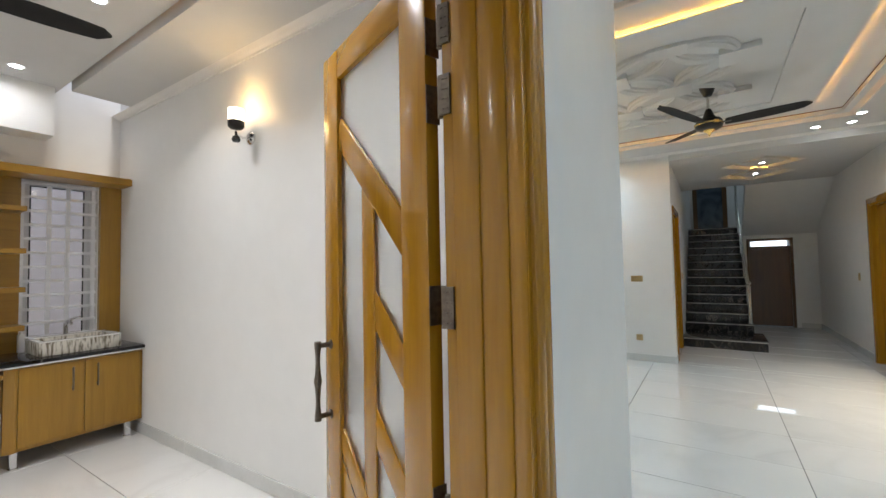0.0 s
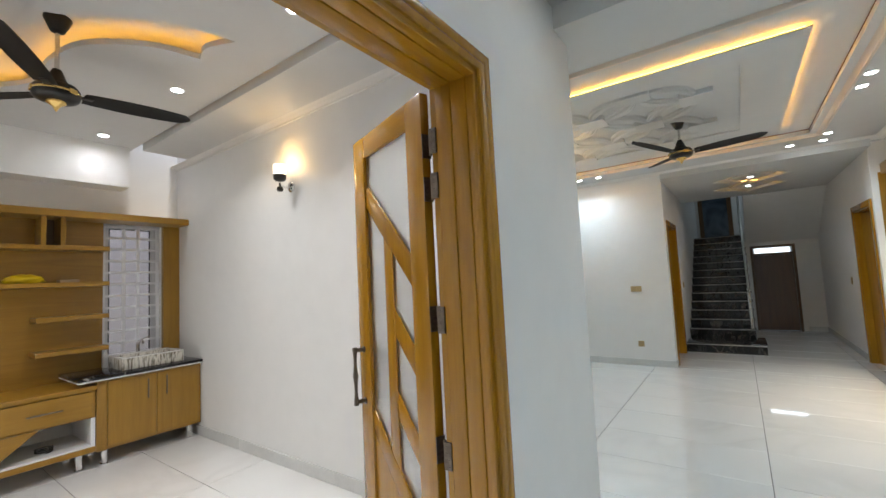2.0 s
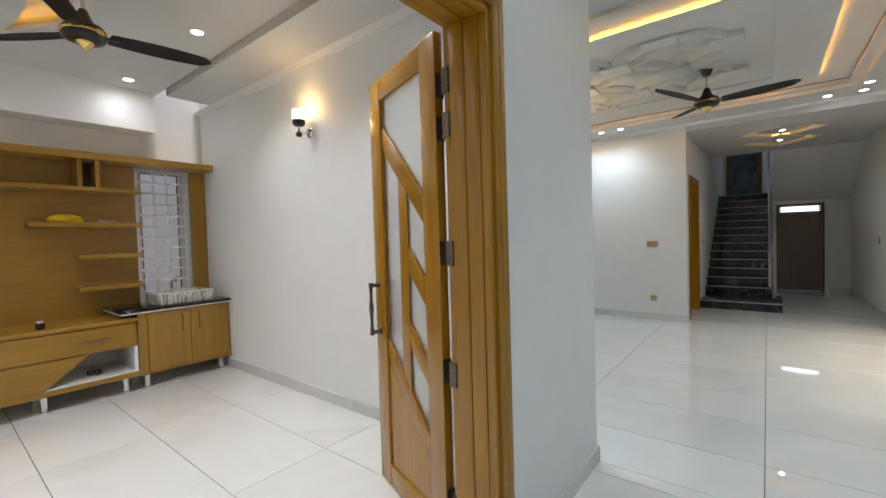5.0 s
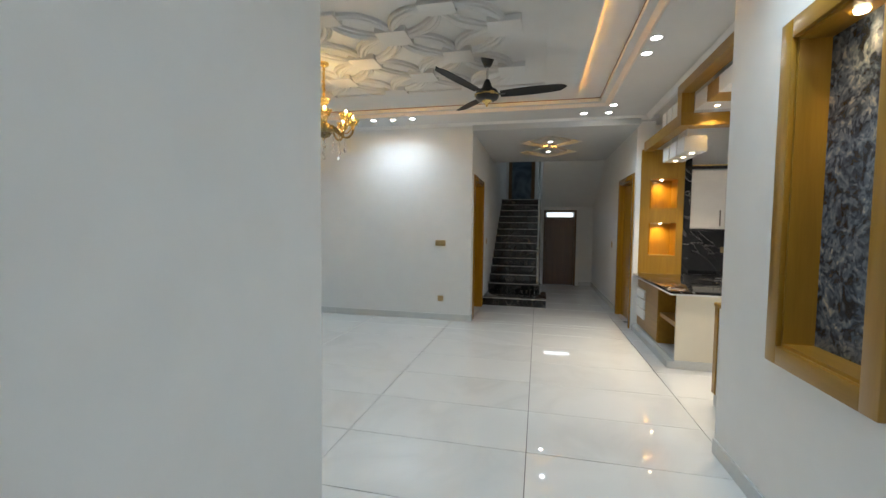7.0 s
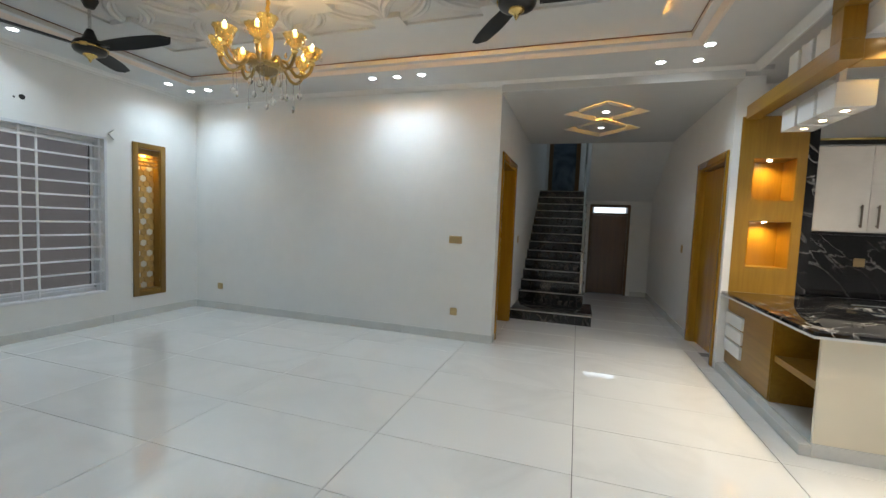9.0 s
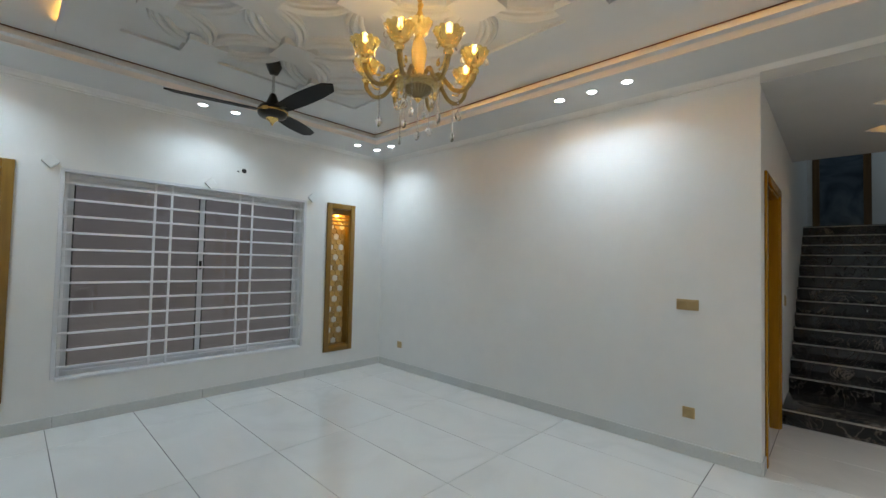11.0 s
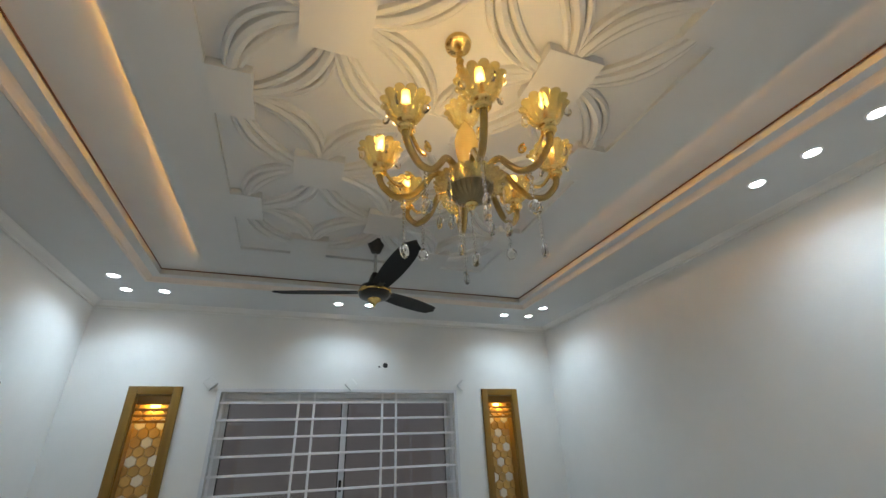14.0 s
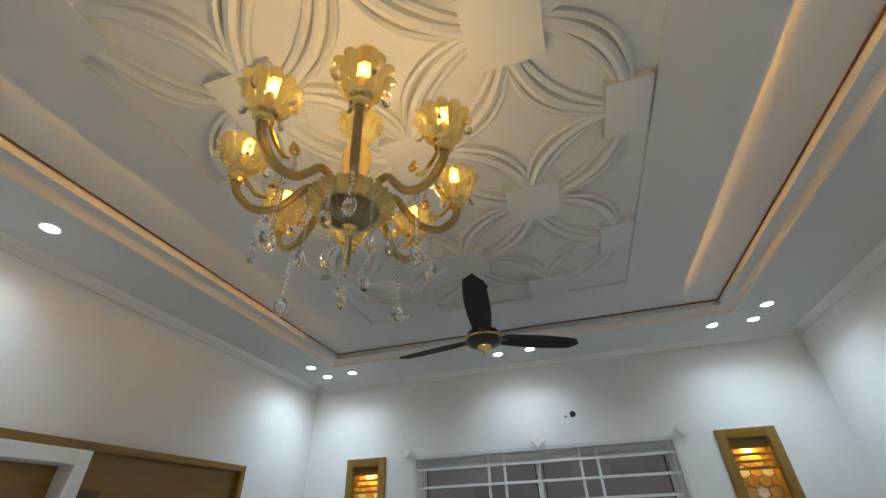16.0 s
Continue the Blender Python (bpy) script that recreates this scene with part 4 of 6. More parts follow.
def wall_plate(x, y, z, w, h, facing, label, gangs=1):
    """A gold switch or socket plate; facing: 'y-' or 'x-' or 'x+'."""
    s = thing("socket" if gangs == 1 else "switch_plate", label, "socket" if gangs == 1 else "switch", "gold wall plates")
    p = part("plate", bev(boxes((-w / 2, w / 2, -0.011, 0, -h / 2, h / 2)), 0.003, 2), GOLDPLATE, s, "", True)
    for k in range(gangs):
        u = (k + 0.5) / gangs * (w - 0.02) - (w - 0.02) / 2
        part("rocker", bev(boxes((u - (w - 0.03) / gangs / 2, u + (w - 0.03) / gangs / 2, -0.014, -0.0108, -h / 2 + 0.014, h / 2 - 0.014)), 0.0015), GOLDPLATE, s)
    s.location = (x, y, z)
    s.rotation_euler = (0, 0, {"y-": 0, "x-": radians(-90), "x+": radians(90)}[facing])
    return s


wall_plate(-0.70, YN, 1.17, 0.155, 0.085, "y-", "gold four-gang switch plate on the white wall", 4)
wall_plate(-0.69, YN, 0.33, 0.085, 0.085, "y-", "gold single socket low on the white wall")
wall_plate(-4.17, YN, 0.33, 0.085, 0.085, "y-", "gold single socket low on the white wall")
wall_plate(XCE, 8.62, 1.13, 0.075, 0.11, "x-", "small gold switch on the corridor wall", 2)
wall_plate(XCW, 8.55, 1.15, 0.075, 0.11, "x+", "small gold switch on the stair wall", 2)


# downlights
def downlight_mesh():
    rim = lathe([(0.036, 0.0), (0.036, -0.002), (0.040, -0.006), (0.047, -0.005), (0.050, 0.0)], 24)
    face = lathe([(0.0, -0.0035), (0.030, -0.003), (0.036, -0.001)], 24)
    return mesh_of("rim", rim, WHITEMETAL, True), mesh_of("lens", face, LAMPFACE, True), mesh_of("lens", lathe([(0.0, -0.0035), (0.030, -0.003), (0.036, -0.001)], 24), WARMFACE, True)


RIM, LENS, LENSW = downlight_mesh()


def downlight(x, y, z, watts, label="white round recessed downlight, lit", group="ceiling downlights", color=COOL, warm=False, degrees=125, size=1.0):
    d = thing("downlight", label, "downlight", group, (x, y, z))
    for nm, me in (("rim", RIM), ("lens", LENSW if warm else LENS)):
        o = new(nm, me)
        o.parent = d
        o.scale = (size, size, 1)
    if watts:
        disc_lamp("downlight_beam", x, y, z - 0.008, watts * 0.2, color, 0.06 * size, min(degrees, 158))
    return d


DW = 12.3
for x, y in ((-4.23, 2.52), (-3.93, 2.52), (-4.215, 2.80), (-4.22, 6.0), (-4.20, 6.29), (-3.92, 6.30), (-4.23, 4.24), (-4.21, 4.53), (-1.61, 6.325), (-1.32, 6.335), (-1.03, 6.325),
             (1.60, 4.32), (1.60, 4.62), (1.585, 6.14), (1.585, 6.48), (1.275, 6.47)):
    downlight(x, y, ZC, DW, degrees=132)
for x, y in ((-1.61, 2.50), (-1.32, 2.50), (-1.03, 2.50), (1.60, 2.50), (1.28, 2.50), (1.60, 2.80)):
    downlight(x, y, ZC, DW, degrees=132)
for c, h in stars:
    downlight(c[0], c[1], ZCOR + 0.012, 3.6, "white round downlight in the corridor diamond", "corridor downlights", NEUTRAL)
for x in (0.35, 0.95, 1.5):
    for y in (-1.6, 0.0, 1.45):
        downlight(x, y, 2.96, 2.5 if y > 1 else 8.0, "white round lobby downlight", "lobby downlights", COOL)


# ceiling fans
def blade_bm(r0=0.12, r1=0.70):
    bm = bmesh.new()
    rows = []
    n = 12
    for i in range(n + 1):
        u = i / n
        x = r0 + (r1 - r0) * u
        w = 0.043 + 0.025 * math.sin(math.pi * min(1, u * 0.9 + 0.08)) ** 0.8
        if u > 0.9:
            w *= math.sqrt(max(0.0, 1 - ((u - 0.9) / 0.1) ** 2)) * 0.97 + 0.03
        tilt = -0.24
        lead, trail = w * 0.95, w * 1.05
        rows.append([bm.verts.new((x, -trail, -trail * tilt * 0.6)), bm.verts.new((x, 0, 0.008)), bm.verts.new((x, lead, lead * tilt)), bm.verts.new((x, lead, lead * tilt - 0.005)), bm.verts.new((x, 0, 0.002)), bm.verts.new((x, -trail, -trail * tilt * 0.6 - 0.004))])
    for a, b in zip(rows, rows[1:]):
        for k in range(6):
            bm.faces.new((a[k], a[(k + 1) % 6], b[(k + 1) % 6], b[k]))
    bm.faces.new(rows[0][::-1])
    bm.faces.new(rows[-1])
    return bm


BLADE = mesh_of("blade", blade_bm(), material("matt_black_blade", (0.005, 0.0045, 0.0045), 0.62, coat=0.0, stain=0.15, stain_scale=5), True)
IRON = mesh_of("blade_iron", bev(boxes((0.075, 0.165, -0.020, 0.020, -0.006, 0.0)), 0.003), BLACK)


def ceiling_fan(x, y, z_hub, z_ceiling, turn, label):
    f = thing("ceiling_fan", label, "ceiling fan", "ceiling fans", (x, y, z_hub))
    dz = z_ceiling - z_hub
    part("canopy", lathe([(0.0, dz), (0.062, dz), (0.064, dz - 0.012), (0.050, dz - 0.045), (0.032, dz - 0.085), (0.018, dz - 0.092), (0.0, dz - 0.092)], 24), BLACK, f, "", True)
    part("rod", lathe([(0.011, 0.05), (0.011, dz - 0.08)], 12), STEEL, f, "pale steel rod", True)
    part("coupler", lathe([(0.0, 0.14), (0.02, 0.138), (0.03, 0.115), (0.045, 0.075), (0.060, 0.050), (0.060, 0.040)], 24), BLACK, f, "", True)
    part("motor", lathe([(0.058, 0.048), (0.090, 0.042), (0.104, 0.022), (0.106, -0.018), (0.096, -0.036), (0.070, -0.048), (0.0, -0.050)], 32), BLACK, f, "", True)
    part("band", lathe([(0.107, 0.006), (0.1085, 0.004), (0.1085, -0.004), (0.107, -0.006)], 32), BRASS, f, "thin brass band", True)
    part("finial", lathe([(0.046, -0.048), (0.044, -0.058), (0.026, -0.070), (0.016, -0.078), (0.010, -0.092), (0.004, -0.104), (0.0, -0.108)], 20), BRASS, f, "pointed brass finial", True)
    for k in range(3):
        a = radians(turn + 120 * k)
        for nm, me in (("blade", BLADE), ("blade_iron", IRON)):
            o = new(nm, me)
            o.parent = f
            o.rotation_euler = (0, -radians(3.5), a)
            o.location = (0, 0, 0.004)
        stud = part("badge", bev(boxes((0.100, 0.111, -0.022, 0.022, -0.014, 0.014)), 0.003), BRASS, f, "small brass badge")
        stud.rotation_euler = (0, 0, a + radians(60))
    return f


ceiling_fan(-2.94, 4.355, 2.572, ZR, 8, "black three-blade ceiling fan with brass finial under the relief panel")
ceiling_fan(0.245, 4.51, 2.61, ZR, 2, "black three-blade ceiling fan with brass finial under the relief panel")
ceiling_fan(-2.41, 0.35, 2.615, 3.06, -30, "black three-blade ceiling fan in the drawing room")


# chandelier
AMBERGLASS = material("amber_glass", (1.0, 0.80, 0.30), 0.14, trans=0.72, coat=0.5, stain=0.08, stain_scale=30)
ARMGLASS = material("smoky_amber_glass", (0.55, 0.39, 0.13), 0.08, trans=0.6, coat=0.5, stain=0.12, stain_scale=9)
CREAMGLASS = material("cream_amber_glass", (0.82, 0.58, 0.20), 0.12, trans=0.45, coat=0.4, stain=0.08, stain_scale=10)
CRYSTAL = clear("clear_crystal", (1.0, 0.99, 0.97), 0.0, 1.52)
GILT = material("gilt_metal", (0.80, 0.58, 0.22), 0.2, 1.0, stain=0.15, stain_scale=20)
FABRIC = material("gold_fabric_sleeve", (0.50, 0.32, 0.08), 0.6, grain=0.3, grain_scale=60, bump=0.4, bump_scale=90)
BULB = glow("warm_bulb", (1.0, 0.80, 0.45), 28.0)


def fluted(rows, lobes, depth, steps=64):
    """A turned shape whose radius swells in lobes; rows of (radius, z, strength)."""
    bm = bmesh.new()
    rings = []
    for r, z, s in rows:
        ring = []
        for i in range(steps):
            t = 2 * math.pi * i / steps
            petal = s * depth * (2 * abs(math.cos(lobes * t / 2)) ** 0.6 - 1.3)
            ring.append(bm.verts.new((r * (1 + petal) * math.cos(t), r * (1 + petal) * math.sin(t), z + 0.3 * r * petal)))
        rings.append(ring)
    for a, b in zip(rings, rings[1:]):
        for i in range(steps):
            j = (i + 1) % steps
            bm.faces.new((a[i], a[j], b[j], b[i]))
    return bm


CUP = mesh_of("glass_cup", fluted([(0.013, 0.0, 0), (0.026, 0.004, 0.3), (0.040, 0.016, 0.5), (0.049, 0.034, 0.6), (0.054, 0.052, 0.7), (0.061, 0.064, 1.0), (0.066, 0.069, 1.3), (0.0645, 0.072, 1.3), (0.056, 0.066, 1.0), (0.050, 0.052, 0.7), (0.045, 0.035, 0.6), (0.036, 0.018, 0.5), (0.012, 0.006, 0)], 12, 0.085, 144), AMBERGLASS, True)
BOB = mesh_of("collar", lathe([(0.0, -0.040), (0.014, -0.040), (0.016, -0.030), (0.022, -0.026), (0.022, -0.018), (0.014, -0.012), (0.018, -0.004), (0.024, 0.0), (0.0, 0.002)], 16), GILT, True)
FLAME = mesh_of("bulb", lathe([(0.0, 0.058), (0.008, 0.060), (0.013, 0.072), (0.012, 0.086), (0.006, 0.100), (0.0, 0.108)], 12), BULB, True)
CANDLE = mesh_of("candle_sleeve", lathe([(0.0, 0.0), (0.009, 0.0), (0.009, 0.059), (0.0, 0.0595)], 12), CREAMGLASS, True)


def arm_curve():
    ctrl = [(0.050, 0.060), (0.075, 0.100), (0.110, 0.106), (0.140, 0.066), (0.175, 0.028), (0.222, 0.022), (0.256, 0.052), (0.270, 0.078), (0.272, 0.100)]
    out = []
    for i in range(len(ctrl) - 1):
        p0, p1, p2, p3 = ctrl[max(i - 1, 0)], ctrl[i], ctrl[i + 1], ctrl[min(i + 2, len(ctrl) - 1)]
        for k in range(4):
            t = k / 4
            out.append(tuple(0.5 * (2 * b + (c - a) * t + (2 * a - 5 * b + 4 * c - d) * t * t + (3 * b - a - 3 * c + d) * t ** 3) for a, b, c, d in zip(p0, p1, p2, p3)))
    return [(x, 0, z) for x, z in out] + [(ctrl[-1][0], 0, ctrl[-1][1])]


ARM = mesh_of("arm", tube(arm_curve(), 0.0105, 10), ARMGLASS, True)
scroll = [(0.264, 0, 0.104)] + [(0.257 - 0.060 * u, 0, 0.112 - 0.068 * math.sin(u * math.pi * 0.55) + 0.02 * u) for u in [i / 8 for i in range(9)]]
curl = [(0.190 + 0.017 * (1 - i / 14) * math.cos(1.2 + i * 0.62), 0, 0.096 + 0.017 * (1 - i / 14) * math.sin(1.2 + i * 0.62)) for i in range(14)]
SCROLL = mesh_of("scroll", tube(curl, 0.0045, 6, tube(scroll, 0.0055, 6)), GILT, True)


def drop_bm(beads):
    bm = bmesh.new()
    rows = [(0.0, 0.0)]
    for k in range(beads):
        z = -0.012 * k - 0.006
        rows += [(0.0009, z + 0.0055), (0.0056, z), (0.0009, z - 0.0055)]
    lathe(rows + [(0.0, -0.012 * beads - 0.005)], 6, bm)
    z = -0.012 * beads - 0.025
    # a flat oval pendant with stepped facets on both sides
    rings = []
    for k, y in ((0.35, 0.0065), (0.55, 0.005), (0.78, 0.0055), (1.0, 0.0), (0.78, -0.0055), (0.55, -0.005), (0.35, -0.0065)):
        rings.append([bm.verts.new((0.016 * k * math.cos(2 * math.pi * i / 12), y, z + 0.021 * k * math.sin(2 * math.pi * i / 12))) for i in range(12)])
    bm.faces.new(rings[0])
    bm.faces.new(rings[-1][::-1])
    for a, b in zip(rings, rings[1:]):
        for i in range(12):
            bm.faces.new((a[i], a[(i + 1) % 12], b[(i + 1) % 12], b[i]))
    return bm


DROPS = [mesh_of("crystal_drop", drop_bm(n), CRYSTAL) for n in (2, 6, 10)]
CX, CY, CZ = -1.296, 4.345, 2.245      # bottom of the bowl
ch = thing("chandelier", "gilt and amber glass eight-arm chandelier with crystal drops, lit", "chandelier", "", (CX, CY, CZ))
top = ZR - CZ
part("canopy", lathe([(0.0, top), (0.048, top), (0.050, top - 0.008), (0.047, top - 0.020), (0.034, top - 0.030), (0.014, top - 0.036), (0.0, top - 0.038)], 28), GILT, ch, "", True)
chain = bmesh.new()
tube([(0.003 * math.sin(i * 1.3), 0.003 * math.cos(i * 1.7), 0.37 + (top - 0.40) * i / 24) for i in range(25)], [0.012 + 0.004 * math.sin(i * 2.1) for i in range(25)], 10, chain)
part("chain_sleeve", chain, FABRIC, ch, "gathered gold fabric chain sleeve", True)
part("vase", lathe([(0.018, 0.10), (0.026, 0.13), (0.036, 0.19), (0.040, 0.23), (0.032, 0.27), (0.017, 0.295), (0.013, 0.31)], 24), CREAMGLASS, ch, "amber glass vase", True)
o = new("glass_cup", CUP)
o.parent, o.location, o.scale = ch, (0, 0, 0.300), (0.95, 0.95, 1.0)
part("stem", lathe([(0.008, 0.02), (0.008, 0.38)], 10), GILT, ch, "", True)
part("bowl", fluted([(0.010, 0.0, 0), (0.034, 0.006, 0.3), (0.054, 0.020, 0.4), (0.066, 0.040, 0.4), (0.071, 0.054, 0.4)], 24, 0.12, 96), material("smoked_gilt_glass", (0.30, 0.22, 0.10), 0.10, 0.6, coat=0.5, stain=0.2, stain_scale=12), ch, "fluted smoked gilt bowl", True)
part("bowl_rim", fluted([(0.068, 0.046, 0.3), (0.084, 0.050, 0.8), (0.099, 0.058, 1.0), (0.108, 0.070, 1.1), (0.106, 0.074, 1.1), (0.094, 0.066, 0.8), (0.060, 0.064, 0)], 28, 0.06, 100), AMBERGLASS, ch, "scalloped amber glass rim", True)
part("finial", lathe([(0.018, 0.002), (0.020, -0.004), (0.009, -0.010), (0.011, -0.016), (0.0, -0.022)], 16), GILT, ch, "", True)
for k in range(8):
    a = radians(-15 + 45 * k)
    arm = new("arm", ARM)
    arm.parent, arm.rotation_euler = ch, (0, 0, a)
    o = new("scroll", SCROLL)
    o.parent = arm
    for nm, me, dz in (("collar", BOB, 0.168), ("glass_cup", CUP, 0.166), ("bulb", FLAME, 0.170), ("candle_sleeve", CANDLE, 0.170)):
        o = new(nm, me)
        o.parent, o.location = arm, (0.272, 0, dz - 0.035)
        o.scale = (1, 1, 0.95)
    for j in range(4):
        t = 2 * math.pi * j / 4 + 0.4
        o = new("crystal_drop", DROPS[0])
        o.parent, o.location, o.scale = arm, (0.272 + 0.057 * math.cos(t), 0.057 * math.sin(t), 0.196), (0.7, 0.7, 0.8)
        o.rotation_euler = (0, 0, t)
    o = new("crystal_drop", DROPS[1 if k % 2 else 2])
    o.parent, o.location, o.rotation_euler, o.scale = arm, (0.198, 0, 0.012), (0, 0, 0.7 * k), (1.2, 1.2, 1.15)
    point_lamp("chandelier_bulb", CX + 0.272 * math.cos(a), CY + 0.272 * math.sin(a), CZ + 0.232, 1.9, (1.0, 0.62, 0.21), 0.0125)
for k in range(6):
    t = 2 * math.pi * k / 6
    o = new("crystal_drop", DROPS[1 + k % 2])
    o.parent, o.location, o.scale = ch, (0.098 * math.cos(t), 0.098 * math.sin(t), 0.058), (1.15, 1.15, 1.1)
o = new("crystal_drop", DROPS[2])
o.parent, o.location, o.scale = ch, (0, 0, -0.022), (1.2, 1.2, 1.1)


# ---- stairs ----
RISE, GO = 0.155, 0.2325
stair = thing("staircase", "black marble staircase with pale nosings climbing along the wall", "staircase")
NOSE = material("pale_nosing", (0.42, 0.40, 0.37), 0.3, stain=0.1, stain_scale=8)


def step(x0, x1, y0, y1, z, name="tread"):
    t = part(name, bev(boxes((x0, x1, y0 - 0.02, y1, z - 0.028, z)), 0.004, 2), STAIRSTONE, stair, "", True)
    part("riser", boxes((x0, x1 - 0.012, y0, y0 + 0.02, z - RISE, z - 0.028)), STAIRSTONE, stair)
    part("nosing", boxes((x0 + 0.002, x1 - 0.004, y0 - 0.0215, y0 - 0.0195, z - 0.022, z - 0.006)), NOSE, stair)


SX0, SX1 = XCW + 0.002, 0.79
step(SX0, 0.90, 8.16, 9.06, RISE, "platform")
part("platform_side", boxes((0.87, 0.885, 8.18, 9.06, 0, RISE - 0.028)), STAIRSTONE, stair)
for k in range(13):
    y0 = 9.00 + GO * k
    step(SX0, SX1, y0, y0 + GO + 0.025 if k < 12 else 13.2, RISE * (k + 2))
core = [(8.19, 0.0)]
core += [(9.02, RISE - 0.03)]
for k in range(13):
    core += [(9.02 + GO * k, RISE * (k + 2) - 0.03), (9.02 + GO * (k + 1), RISE * (k + 2) - 0.03)]
core += [(13.19, RISE * 14 - 0.03), (13.19, RISE * 14 - 0.20), (12.2, RISE * 14 - 0.20), (9.4, 0.0)]
part("stair_body", prism(core, SX0, SX1 - 0.02, "x"), PAINT, stair, "white painted stair body")
part("landing_slab", boxes((0.80, XCE, YFAR + 0.15, 13.19, RISE * 14 - 0.2, RISE * 14 - 0.005)), PAINT, stair)
part("upper_flight", prism([(11.36, 1.93), (9.72, 2.80), (9.72, 3.1), (11.36, 2.2)], 0.80, XCE - 0.002, "x"), PAINT, stair, "white sloping soffit of the upper flight")

rail = thing("stair_railing", "stainless steel stair railing with a round newel post", "railing")
nz = RISE * 2
part("newel", lathe([(0.040, 0.0), (0.040, 0.012), (0.028, 0.018), (0.028, 0.62), (0.034, 0.625), (0.034, 0.645), (0.020, 0.655), (0.018, 0.665)], 20, None, (0.735, 9.06, nz)), STEEL, rail, "", True)
part("newel_ball", lathe([(0.0, 0.0), (0.024, 0.006), (0.036, 0.026), (0.036, 0.044), (0.024, 0.064), (0.0, 0.072)], 20, None, (0.735, 9.06, nz + 0.665)), STEEL, rail, "", True)
slope = RISE / GO
for h, r in ((0.60, 0.022), (0.40, 0.009), (0.22, 0.009)):
    part("handrail" if r > 0.02 else "rail", tube([(0.735, 9.06, nz + h), (0.735, 11.80, nz + h + slope * 2.74)], r, 12), STEEL, rail, "", True)
for k in range(2, 13, 3):
    y = 9.12 + GO * k
    part("baluster", tube([(0.735, y, RISE * (k + 2)), (0.735, y, nz + 0.60 + slope * (y - 9.06))], 0.013, 10), STEEL, rail, "", True)
part("upper_newel", tube([(0.735, 11.85, RISE * 14), (0.735, 11.85, RISE * 14 + 1.25)], 0.026, 14), STEEL, rail, "", True)

# tall window on the landing with streaked dark glass
w3 = tagged(new("window_3"), "tall brown-framed landing window with dark streaked glass", "window", "", "structure")
STREAK = veined("streaked_dark_glass", (0.035, 0.05, 0.07), (0.20, 0.25, 0.30), 0.12, scale=1.6, width=0.18, amount=0.8, spread=1.5)
for r in ((-0.16, -0.06, 13.15, 13.199, 2.172, 4.1), (0.50, 0.60, 13.15, 13.199, 2.172, 4.1), (-0.06, 0.50, 13.15, 13.199, 4.0, 4.1)):
    part("frame_side", bev(boxes(r), 0.004), DARKWOOD, w3)
part("pane", boxes((-0.06, 0.50, 13.18, 13.195, 2.172, 4.0)), STREAK, w3, "dark blue-grey streaked pane")

# ---- stone recess in the lobby wall ----
STONE = bpy.data.materials.new("blue_grey_agate")
STONE.use_nodes = True
_t = STONE.node_tree
_n, _l = _t.nodes, _t.links.new
_b = _n["Principled BSDF"]
_b.inputs["Roughness"].default_value = 0.22
_co, _nz, _add = _n.new("ShaderNodeTexCoord"), _n.new("ShaderNodeTexNoise"), _n.new("ShaderNodeVectorMath")
_nz.inputs["Scale"].default_value, _nz.inputs["Detail"].default_value = 7.0, 5
_add.operation = "MULTIPLY_ADD"
_add.inputs[1].default_value = (0.12, 0.12, 0.12)
_l(_co.outputs["Object"], _nz.inputs["Vector"])
_l(_nz.outputs["Color"], _add.inputs[0])
_l(_co.outputs["Object"], _add.inputs[2])
_v1, _v2 = _n.new("ShaderNodeTexVoronoi"), _n.new("ShaderNodeTexNoise")
_v1.inputs["Scale"].default_value = 58.0
_v2.inputs["Scale"].default_value, _v2.inputs["Detail"].default_value, _v2.inputs["Distortion"].default_value = 17.0, 9, 0.8
_l(_add.outputs[0], _v1.inputs["Vector"])
_l(_add.outputs[0], _v2.inputs["Vector"])
_sep = _n.new("ShaderNodeSeparateColor")
_l(_v1.outputs["Color"], _sep.inputs[0])
_mx = _n.new("ShaderNodeMath")
_mx.operation, _mx.inputs[1].default_value = "MULTIPLY_ADD", 0.22
_l(_sep.outputs[0], _mx.inputs[0])
_l(_v2.outputs[0], _mx.inputs[2])
_r = _n.new("ShaderNodeValToRGB")
_r.color_ramp.elements[0].position, _r.color_ramp.elements[0].color = 0.44, (0.013, 0.015, 0.021, 1)
_r.color_ramp.elements[1].position, _r.color_ramp.elements[1].color = 0.90, (0.40, 0.36, 0.29, 1)
for p, c in ((0.55, (0.040, 0.050, 0.068, 1)), (0.66, (0.095, 0.115, 0.14, 1)), (0.78, (0.18, 0.195, 0.21, 1))):
    _e = _r.color_ramp.elements.new(p)
    _e.color = c
_l(_mx.outputs[0], _r.inputs[0])
_l(_r.outputs[0], _b.inputs["Base Color"])

